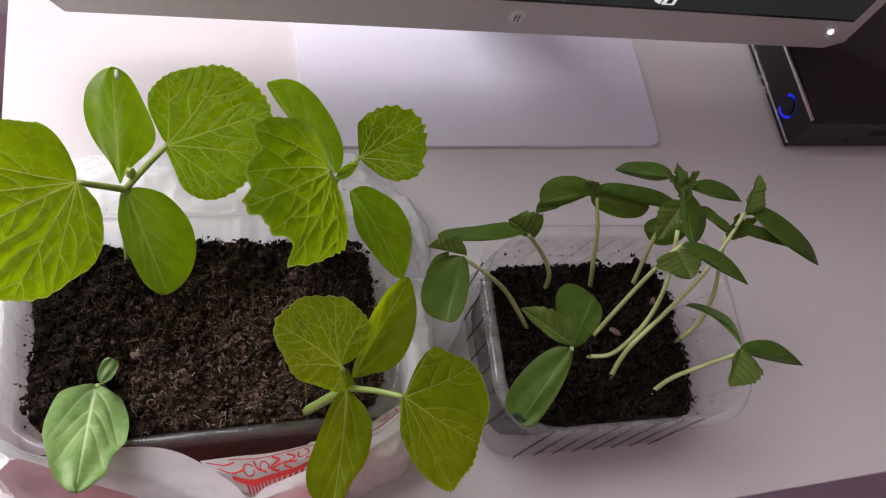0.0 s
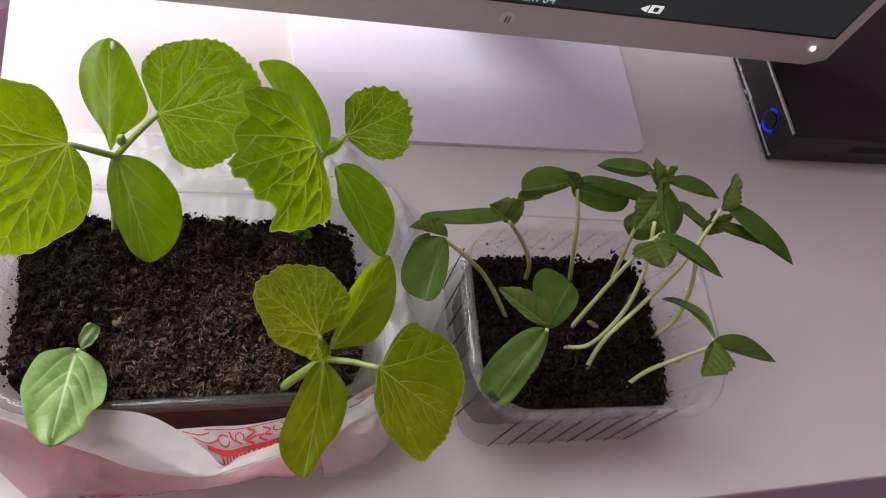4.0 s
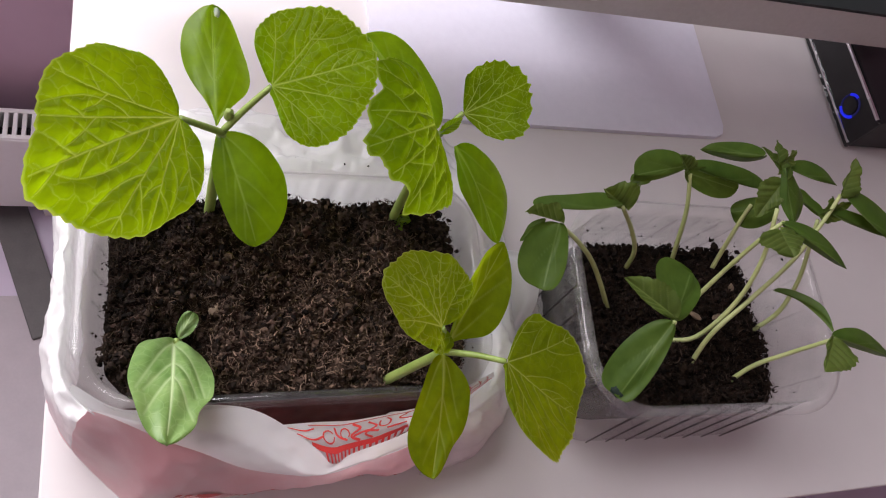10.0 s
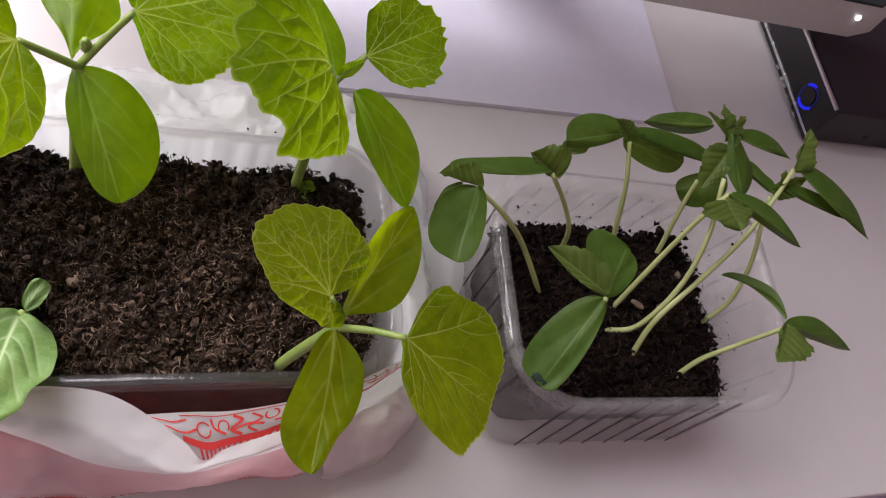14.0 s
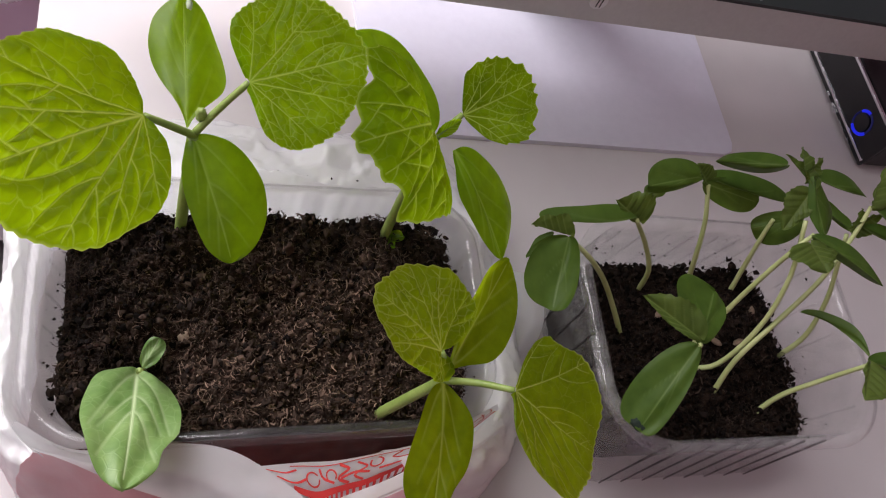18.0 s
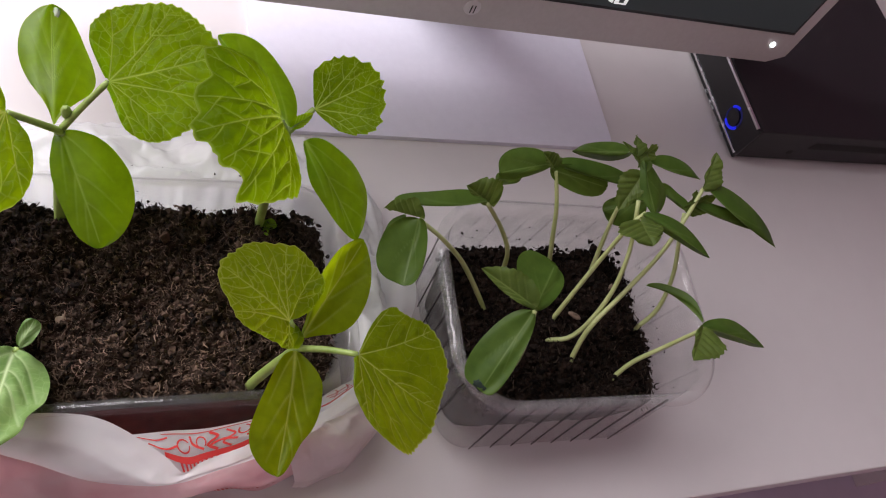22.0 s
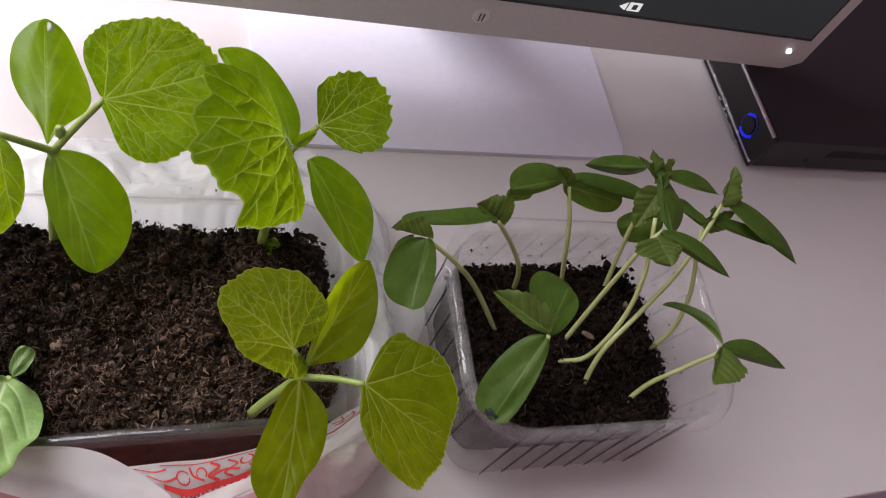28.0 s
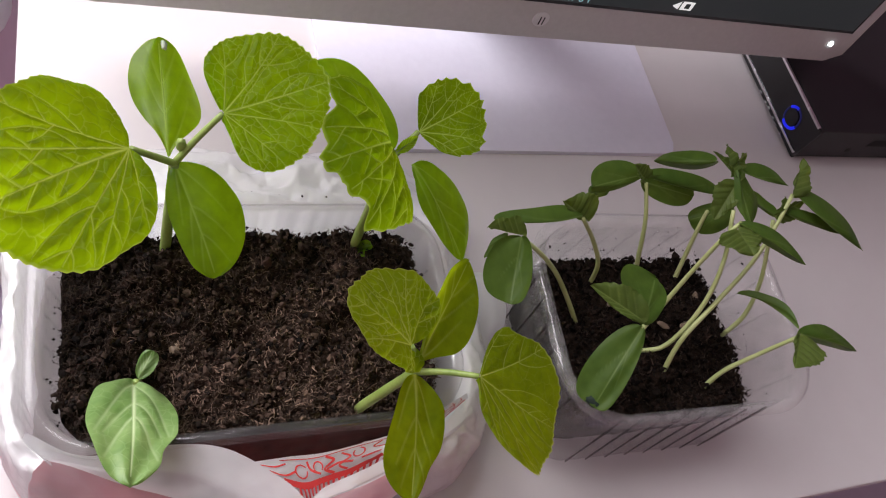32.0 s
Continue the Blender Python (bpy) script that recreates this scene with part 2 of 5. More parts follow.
M_SOIL = surface("dark peat soil", (0.004, 0.0026, 0.002), (0.105, 0.067, 0.049), rough=0.95, scale=170, bump=1.0, depth=0.004, spec=0.06, daylit=True)
M_FIBRE = scattered("peat fibre", (0.011, 0.007, 0.0055), (0.34, 0.23, 0.172))
M_CRUMB = scattered("peat crumb", (0.005, 0.0032, 0.0025), (0.125, 0.080, 0.059))
M_SEED = surface("pale seed husk", (0.14, 0.095, 0.065), (0.27, 0.19, 0.13), rough=0.7, scale=300)
M_BARK = surface("reddish bark chip", (0.035, 0.016, 0.010), (0.085, 0.042, 0.027), rough=0.9, scale=200)
M_CLEAR = clear_plastic("clear tray plastic", 0.025)
M_CLEAR_R = clear_plastic("hazy tray plastic", 0.07)
# Darkened copy of the clear plastic: light lost in the ribs, as tint.
M_RIB_SHADED = clear_plastic("shaded tray rib plastic", 0.05, (0.50, 0.46, 0.47))
M_BAG = bag_material("white carrier bag film", (0.95, 0.95, 0.965), share=0.58, crinkle=0.14)
M_BAGSIDE = bag_material("crumpled white bag film", (0.97, 0.97, 0.975), (0.95, 0.95, 0.96), share=0.50, rough=0.24, crinkle=0.38)
M_BAGBACK = bag_material("thin white bag film", (0.99, 0.99, 0.99), (0.97, 0.97, 0.98), share=0.76, crinkle=0.30)
M_BAGPINK = bag_material("pink tinted bag film", (0.90, 0.50, 0.54), (0.93, 0.74, 0.76), share=0.50, crinkle=0.40)
M_RED = surface("red bag print", (0.55, 0.03, 0.03), (0.65, 0.05, 0.045), rough=0.4, scale=100, bump=0.02)
# Red print of the inside, its colour darkened for shade under the rim.
M_RED_SHADED = surface("shaded red bag inside", (0.032, 0.007, 0.006), (0.090, 0.019, 0.015), rough=0.4, scale=120, bump=0.3, spec=0.25)
M_STEM = surface("pale green stem", (0.20, 0.30, 0.06), (0.33, 0.42, 0.12), rough=0.45, scale=90, bump=0.1)
M_STEM_PALE = surface("whitish green stem", (0.34, 0.40, 0.14), (0.48, 0.52, 0.24), rough=0.45, scale=90, bump=0.1)
M_SQUASH = leaf_material("squash leaf", (0.048, 0.105, 0.002), (0.085, 0.160, 0.003), (0.42, 0.55, 0.10), (0.52, 0.80, 0.002), share=0.66, net=0.0, relief=0.45)
M_SQUASH_COT = leaf_material("squash seed leaf", (0.055, 0.120, 0.004), (0.090, 0.165, 0.006), (0.25, 0.38, 0.06), (0.46, 0.76, 0.004), share=0.60, rough=0.32, spec=0.5, net=0.0, relief=0.3)
M_OLIVE = leaf_material("olive squash leaf", (0.060, 0.105, 0.002), (0.100, 0.155, 0.004), (0.42, 0.52, 0.12), (0.60, 0.80, 0.004), share=0.58, net=0.0, relief=0.45)
M_PALE_COT = leaf_material("pale seed leaf", (0.07, 0.19, 0.022), (0.30, 0.44, 0.17), (0.62, 0.74, 0.42), (0.36, 0.58, 0.07), net=0.10, share=0.3, rough=0.34, spec=0.5, relief=0.5)
M_CUC = leaf_material("cucumber leaf", (0.055, 0.090, 0.018), (0.105, 0.150, 0.036), (0.16, 0.22, 0.05), (0.28, 0.40, 0.03), share=0.35, net=0.0, relief=0.35)
M_CUC_COT = leaf_material("cucumber seed leaf", (0.044, 0.092, 0.013), (0.082, 0.142, 0.025), (0.17, 0.25, 0.07), (0.25, 0.37, 0.04), share=0.32, net=0.0, relief=0.2)
M_FLAKE = surface("papery seed skin", (0.30, 0.38, 0.24), (0.62, 0.66, 0.55), rough=0.5, scale=350, bump=0.3)
M_WITHER = surface("withered leaf", (0.004, 0.012, 0.007), (0.008, 0.022, 0.012), rough=0.8, scale=400, bump=0.4)
M_LED = glow("white power light", (0.9, 0.95, 1.0), 6.0)
M_BLUE = glow("blue button ring", (0.01, 0.02, 0.9), 0.65)
M_BLUEDIM = glow("dim blue ring", (0.004, 0.006, 0.12), 0.2)
M_SCREEN = glow("dark screen picture", (0.020, 0.026, 0.028), 0.5)
M_SCREEN2 = glow("green screen picture", (0.035, 0.06, 0.045), 0.6)
M_CAPTION = glow("blue grey screen lettering", (0.28, 0.45, 0.52), 0.8)
M_ICON = glow("white screen lettering", (0.75, 0.75, 0.75), 0.9)
# Dark tone for a shadow drawn as a strip.
M_SHADOW_STRIP = surface("dark grey shadow strip", (0.10, 0.095, 0.095), (0.14, 0.132, 0.13), rough=0.6)
M_MAT = surface("grey mauve mat", (0.46, 0.42, 0.45), (0.52, 0.475, 0.505), rough=0.8, scale=30, bump=0.3)
M_GLASS = clear_plastic("window glass", 0.01)
M_BLUEPRINT = surface("blue bag print", (0.05, 0.28, 0.85), (0.07, 0.32, 0.90), rough=0.4)


# ---- mesh helpers ----
def mesh_from(verts, faces, smooth=True):
    me = bpy.data.meshes.new("mesh")
    me.from_pydata([tuple(v) for v in verts], [], faces)
    me.update()
    if smooth:
        me.polygons.foreach_set("use_smooth", [True] * len(me.polygons))
    return me


def add(name, me, material, parent=None, label=""):
    ob = new(name, me)
    if material:
        me.materials.append(material)
    if parent:
        ob.parent = parent
    if label:
        tagged(ob, label)
    return ob


def part(name, bm, material, parent=None, label="", smooth=False):
    me = bpy.data.meshes.new(name)
    bm.to_mesh(me)
    bm.free()
    if smooth:
        me.polygons.foreach_set("use_smooth", [True] * len(me.polygons))
    return add(name, me, material, parent, label)


def box(x0, x1, y0, y1, z0, z1, bevel=0.0, segments=2):
    bm = bmesh.new()
    bmesh.ops.create_cube(bm, size=1.0)
    for v in bm.verts:
        v.co = Vector((x0 + (v.co.x + 0.5) * (x1 - x0), y0 + (v.co.y + 0.5) * (y1 - y0), z0 + (v.co.z + 0.5) * (z1 - z0)))
    if bevel:
        bmesh.ops.bevel(bm, geom=bm.edges[:], offset=bevel, segments=segments, affect="EDGES", profile=0.5)
    return bm


def thing(name, label, category, group="", at=(0, 0, 0), kind=""):
    e = new(name)
    e.location = at
    e.empty_display_size = 0.02
    return tagged(e, label, category, group, kind)


def under(parent, ob):
    """Parents ob, whose mesh is in world metres, under a thing that stands elsewhere, or under one of its parts."""
    ob.parent = parent
    ob.matrix_parent_inverse = Matrix() if parent.parent else Matrix.Translation(parent.location).inverted()
    return ob


def grid_faces(nu, nv, wrap=False):
    f = []
    for i in range(nu - 1):
        for j in range(nv if wrap else nv - 1):
            k = (j + 1) % nv
            f.append((i * nv + j, i * nv + k, (i + 1) * nv + k, (i + 1) * nv + j))
    return f


def curve_points(pts, n):
    """A smooth line through the points."""
    p = [Vector(q) for q in pts]
    p = [p[0] * 2 - p[1], *p, p[-1] * 2 - p[-2]]
    out = []
    spans = len(p) - 3
    for i in range(n):
        u = i / (n - 1) * spans
        k = min(int(u), spans - 1)
        t = u - k
        a, b, c, d = p[k:k + 4]
        out.append(0.5 * ((2 * b) + (c - a) * t + (2 * a - 5 * b + 4 * c - d) * t * t + (3 * b - a - 3 * c + d) * t ** 3))
    return out


def tube(pts, r0, r1, n=16, sides=10, wobble=0.05):
    line = curve_points(pts, n)
    verts, faces = [], []
    side = Vector((1, 0, 0))
    for i, c in enumerate(line):
        d = (line[min(i + 1, n - 1)] - line[max(i - 1, 0)]).normalized()
        side = (side - d * side.dot(d)).normalized()
        up = d.cross(side)
        r = r0 + (r1 - r0) * i / (n - 1)
        for j in range(sides):
            a = 2 * math.pi * j / sides
            rr = r * (1 + wobble * noise.noise((c.x * 300, c.y * 300 + j, c.z * 300)))
            verts.append(c + side * (rr * math.cos(a)) + up * (rr * math.sin(a)))
    faces = grid_faces(n, sides, True)
    faces.append(tuple(range(sides))[::-1])
    faces.append(tuple(range((n - 1) * sides, n * sides)))
    return mesh_from(verts, faces)


def vein_mesh(P, faces, vein, flat):
    me = mesh_from(P.reshape(-1, 3).tolist(), faces)
    a = me.attributes.new("vein", "FLOAT", "POINT")
    a.data.foreach_set("value", vein.astype(np.float32).ravel())
    b = me.attributes.new("flat", "FLOAT_VECTOR", "POINT")
    b.data.foreach_set("vector", flat.astype(np.float32).ravel())
    return me


def leaf_axes(base, tip, a, b):
    o = np.array(base, float)
    d = np.array(tip, float) - o
    L = np.linalg.norm(d)
    e1 = d / L
    a, b = np.array(a, float) - o, np.array(b, float) - o
    e2 = a - b
    e2 -= e1 * (e2 @ e1)
    e2 /= np.linalg.norm(e2)
    n = np.cross(e1, e2)
    if n[2] < 0:
        e2, n, a, b = -e2, -n, b, a
    return o, L, e1, e2, n, (a @ e1, a @ e2, a @ n), (b @ e1, b @ e2, b @ n)


def smooth_line(x, at, values):
    """A gently rounded line through the values."""
    x, at, values = np.asarray(x, float), np.asarray(at, float), np.asarray(values, float)
    slope = np.gradient(values, at)
    k = np.clip(np.searchsorted(at, x) - 1, 0, len(at) - 2)
    w = at[k + 1] - at[k]
    t = np.clip((x - at[k]) / w, 0, 1)
    a, b = values[k], values[k + 1]
    lim = 3 * np.abs(b - a)
    m0, m1 = np.clip(slope[k] * w, -lim, lim), np.clip(slope[k + 1] * w, -lim, lim)
    return a * (1 + 2 * t) * (1 - t) ** 2 + m0 * t * (1 - t) ** 2 + b * t * t * (3 - 2 * t) + m1 * t * t * (t - 1)


def seg_dist(x, y, x0, y0, x1, y1):
    dx, dy = x1 - x0, y1 - y0
    t = np.clip(((x - x0) * dx + (y - y0) * dy) / (dx * dx + dy * dy), 0, 1)
    return np.hypot(x - x0 - t * dx, y - y0 - t * dy), t


def cotyledon(base, tip, a, b, bend=0.0, sides=None, blunt=0.36, rise=0.56, nu=84, nv=61, ripple=0.0006, tone=0.6, pucker=0.0, curl=0.0, wide=1.0, ribs=((0.04, 0.40, 0.80), (0.14, 0.62, 0.78), (0.34, 0.82, 0.72), (0.56, 0.93, 0.55))):
    """An oval seed leaf from its foot to its tip, through two side points."""
    o, L, e1, e2, n, A, B = leaf_axes(base, tip, a, b)
    top = (rise / (rise + blunt)) ** rise * (blunt / (rise + blunt)) ** blunt

    def g(u):
        return np.clip(u, 0, 1) ** rise * np.clip(1 - u, 0, 1) ** blunt / top

    u = 0.5 - 0.5 * np.cos(np.linspace(0, np.pi, nu))
    v = np.linspace(-1, 1, nv)
    U, V = np.meshgrid(u, v, indexing="ij")
    ga, gb = max(0.6, g(np.array(A[0] / L))), max(0.6, g(np.array(B[0] / L)))
    wa, wb = max(A[1], 0.0015) / ga, max(-B[1], 0.0015) / gb
    G = np.maximum(g(U), 0.02)
    Y = np.where(V > 0, wa, wb) * V * G
    if sides:
        at = (0.0, 0.03, 0.1, 0.2, 0.32, 0.45, 0.6, 0.75, 0.88, 0.96, 1.0)
        oval = 2 * np.sqrt(np.clip(U * (1 - U), 0, 1))
        full = [smooth_line(U, at, [q[0], *q, q[-1]]) * oval * 0.001 for q in sides]
        wa, wb = full[0].max(), full[1].max()
        Y = np.where(V > 0, full[0], full[1]) * V
        G = (Y / np.where(V > 0, max(A[1], 0.004), min(B[1], -0.004)) / np.where(np.abs(V) < 1e-9, 1, V)) ** 4
    arch = 4 * U * (1 - U)
    H = np.where(V > 0, A[2] - bend, B[2] - bend) * V * V * np.sqrt(G) + bend * arch
    ph = o[0] * 900
    H = H + ripple * np.sin(U * 9 + ph) * V + ripple * 0.7 * np.sin(V * 6 + U * 5 + ph)
    x = U * L
    H = H + curl * np.clip((U - 0.72) / 0.28, 0, 1) ** 2 * (0.4 + 0.6 * V)
    vein = tone * np.exp(-(Y / (0.00055 * wide * (1.25 - U))) ** 2) * (U < 0.95)
    near = np.abs(Y)
    for s, e, w in ribs:
        for sg, ww in ((1, wa), (-1, wb)):
            p0 = (s * L, 0.0)
            for c in range(1, 7):
                t1 = c / 6
                p1 = ((s + (e - s) * t1) * L, ww * w * t1 ** 0.8)
                d, t = seg_dist(x, Y * sg, *p0, *p1)
                vein = np.maximum(vein, tone * 0.62 * (1 - 0.6 * (c - 1 + t) / 6) * np.exp(-(d / (0.0004 * wide)) ** 2))
                near = np.minimum(near, d)
                p0 = p1
    H = H - vein * 0.00035 + (0.0003 + pucker) * (1 - np.exp(-(near / 0.0024) ** 1.3)) * (1 - V ** 4)
    P = o + x[..., None] * e1 + Y[..., None] * e2 + H[..., None] * n
    flat = np.stack([x + ph, Y, np.zeros_like(x)], -1)
    return vein_mesh(P, grid_faces(nu, nv), vein, flat)


def young_leaf(base, tip, a, b, fold=0.0036, nu=60, nv=33, teeth=9):
    """A small pointed leaf with a saw-toothed edge, folded along its midrib."""
    o, L, e1, e2, n, A, B = leaf_axes(base, tip, a, b)
    u, v = np.linspace(0, 1, nu), np.linspace(-1, 1, nv)
    U, V = np.meshgrid(u, v, indexing="ij")
    g = U ** 0.55 * (1 - U) ** 0.85
    g = g / g.max()
    saw = (U * teeth) % 1.0
    saw = np.where(saw < 0.65, saw / 0.65, (1 - saw) / 0.35)
    wa, wb = (max(q, 0.0026) * 0.98 for q in (A[1], -B[1]))
    Y = np.where(V > 0, wa, wb) * V * (g + 0.02) * (1 + (0.10 + 0.05 * np.sin(U * 31 + V)) * (saw - 0.6) * V ** 6)
    x = U * L - 0.10 * L * V * V * (1 - U) + 0.03 * L * saw * V ** 6 * (1 - U)
    ph = o[0] * 900
    H = np.where(V > 0, A[2], B[2]) * V * V * g + fold * np.abs(V) * g + 0.0010 * np.sin(U * 13 + ph) * V ** 3 + 0.0002 * np.sin(U * 29 + V * 9 + ph) * np.abs(V)
    vein = np.exp(-(Y / 0.0003) ** 2)
    near = np.abs(Y)
    for st in (0.08, 0.24, 0.42, 0.60):
        for sg, ww in ((1, wa), (-1, wb)):
            d, t = seg_dist(x, Y * sg, st * L, 0, (st + 0.30) * L, ww * 0.9)
            vein = np.maximum(vein, 0.6 * np.exp(-(d / 0.00026) ** 2))
            near = np.minimum(near, d)
    H = H + 0.0007 * (1 - np.exp(-(near / 0.0011) ** 1.4)) * (1 - V ** 4)
    P = o + x[..., None] * e1 + Y[..., None] * e2 + H[..., None] * n
    return vein_mesh(P, grid_faces(nu, nv), vein * 0.6, np.stack([x + ph, Y, np.zeros_like(x)], -1))


def true_leaf(base, ahead, up, bow, rim, veins, slope=0.0, teeth=34, tooth=0.03, quilt=0.0012, ruffle=0.0008, step=0.00040, vw=0.00048, cell=0.0052, teeth_sharp=1.0, net_tone=0.34, curl=0.0):
    """A palmate leaf whose stalk joins at its notch. bow: how it arches along, across and aslant (mm at 30 mm); rim: degrees from its axis and millimetres to the edge; veins: the degrees at which its main veins reach the edge."""
    o, e1, n = (np.array(q, float) for q in (base, ahead, up))
    e1 = e1 / np.linalg.norm(e1)
    n = n - e1 * (n @ e1)
    n /= np.linalg.norm(n)
    e2 = np.cross(n, e1)
    L = max(r for _, r in rim) * 0.001
    ra, rb = np.radians(rim[0][0]), np.radians(rim[-1][0])
    nr, nphi = max(24, int(L / step)), max(90, int((rb - ra) * L / step))
    # spread the spokes evenly along the edge
    fine = np.linspace(ra, rb, 2000)
    fr = smooth_line(fine, [radians(q) for q, _ in rim], [r * 0.001 for _, r in rim])
    run = np.concatenate([[0], np.cumsum(np.hypot(np.diff(fr), fr[1:] * np.diff(fine)))])
    run = run / run[-1] + np.linspace(0, 0.5, 2000)
    phi = np.interp(np.linspace(0, run[-1], nphi), run, fine)
    edge_run = np.interp(phi, fine, run)
    rim = np.interp(phi, fine, fr)
    ph = o[0] * 700 + o[1] * 300
    saw = (edge_run / run[-1] * teeth + 0.25 * np.sin(edge_run * 17 + ph) + ph) % 1.0
    saw = np.where(saw < 0.68, saw / 0.68, (1 - saw) / 0.32) ** teeth_sharp
    big = 0.55 + 0.45 * np.sin(edge_run * 29 + ph * 3)
    saw = 0.5 + (saw - 0.5) * (0.45 + 0.55 * big)
    rho = np.linspace(0, 1, nr) ** 0.85
    R, F = np.meshgrid(rho, phi, indexing="ij")
    rr = R * rim * (1 + 1.35 * tooth * (saw - 0.5) * R ** 10)
    x, y = rr * np.cos(F), rr * np.sin(F)
    vein = np.zeros_like(x)
    near = np.full_like(x, 1.0)
    gen = np.random.RandomState(int(abs(ph) * 10) % 9999)

    def lay(pts, w0, w1, s0, s1):
        """Press one vein into the leaf, thinning along its points."""
        nonlocal vein, near
        m = len(pts) - 1
        for c in range(m):
            d, t = seg_dist(x, y, *pts[c], *pts[c + 1])
            f = (c + t) / m
            vein = np.maximum(vein, (s0 + (s1 - s0) * f) * np.exp(-(d / (w0 + (w1 - w0) * f)) ** 2))
            near = np.minimum(near, d * (1 + 0.5 * f))

    mains, laid = [], []
    for k, deg in enumerate(veins):
        ang, strong = radians(deg), 1.0 if k == 0 else 0.8 - 0.05 * k
        le = rim[int(np.argmin(np.abs(phi - ang)))] * 0.97
        cu = 0.10 * math.sin(ang * 1.7)
        mains.append((ang, strong, le, cu, [(le * t * math.cos(ang - cu + cu * t * t), le * t * math.sin(ang - cu + cu * t * t)) for t in np.linspace(0, 1, 9)]))
    axis = radians(veins[0])
    for ang, strong, le, cu, pts in mains:
        lay(pts, vw * 1.30 * strong, vw * 0.42, 1.0, 0.65)
        others = [p for q in mains if q[0] != ang for p in zip(q[4], q[4][1:])]
        for sg in (1, -1):
            inner = strong < 1 and sg * (ang - axis) < 0
            st = gen.uniform(0.16, 0.26) + (0.16 if strong < 1 else 0) + (0.25 if inner else 0)
            while st < 0.92:
                k = st * 8
                c, t = int(k), k - int(k)
                px = pts[c][0] + (pts[c + 1][0] - pts[c][0]) * t
                py = pts[c][1] + (pts[c + 1][1] - pts[c][1]) * t
                a2 = ang - cu + cu * st * st + sg * gen.uniform(0.70, 0.95)
                way = [(px, py)]
                for _ in range(16):
                    px, py = px + 0.05 * L * math.cos(a2), py + 0.05 * L * math.sin(a2)
                    a2 += gen.uniform(-0.16, 0.16) - sg * 0.065
                    way.append((px, py))
                    if math.hypot(px, py) > 0.95 * np.interp(math.atan2(py, px), phi, rim):
                        break
                    if len(way) > 3 and laid and min(math.hypot(px - q[0], py - q[1]) for q in laid) < 0.035 * L:
                        break
                    if any(float(seg_dist(np.array(px), np.array(py), *p0, *p1)[0]) < 0.03 * L for p0, p1 in others):
                        break
                laid += way[1:]
                lay(way, vw * 0.62, vw * 0.36, 0.80, 0.38)
                st += gen.uniform(0.17, 0.23) if strong == 1 else gen.uniform(0.24, 0.34)
    main_near = near
    # the net between them: cells round scattered seeds
    m = int(2.6 * L / cell) + 2
    gx, gy = np.meshgrid(np.arange(-m, m), np.arange(-m, m))
    sx = ((gx + 0.5 * (gy % 2) + gen.uniform(-0.36, 0.36, gx.shape)) * cell).ravel()
    sy = ((gy * 0.9 + gen.uniform(-0.36, 0.36, gx.shape)) * cell).ravel()
    keep = np.hypot(sx, sy) < 1.5 * L
    d1, d2 = np.full_like(x, 9.0), np.full_like(x, 9.0)
    xw = x + 0.0006 * np.sin(y * 620 + ph) + 0.0003 * np.sin(y * 1400 + x * 500)
    yw = y + 0.0006 * np.sin(x * 700 + ph * 2) + 0.0003 * np.sin(x * 1500 - y * 400)
    for cx_, cy_ in zip(sx[keep], sy[keep]):
        d = np.hypot(xw - cx_, yw - cy_)
        d2 = np.minimum(d2, np.maximum(d, d1))
        d1 = np.minimum(d1, d)
    net = (d2 - d1) * 0.6
    vein = np.maximum(vein, net_tone * np.exp(-(net / (vw * 0.50)) ** 2) * (0.55 + 0.45 * np.sin(x * 330 + ph) * np.sin(y * 290)))
    puff = (1 - np.exp(-(main_near / 0.0032) ** 1.4)) + 0.22 * (1 - np.exp(-(net / 0.0012) ** 1.5))
    H = (slope * x + 0.001 * (bow[0] * x * x + bow[1] * x * y + bow[2] * y * y) / 0.0009)
    H = H + ruffle * R ** 3 * np.sin(F * 8 + ph) + 1.3 * quilt * puff * np.minimum(1, 8 * R * (1.01 - R)) - curl * R ** 10
    vein = np.maximum(vein, 0.75 * np.clip((R - 0.982) / 0.018, 0, 1))
    P = o + x[..., None] * e1 + y[..., None] * e2 + H[..., None] * n
    flat = np.stack([x + ph, y, np.zeros_like(x)], -1)
    return vein_mesh(P, grid_faces(nr, nphi), vein, flat)


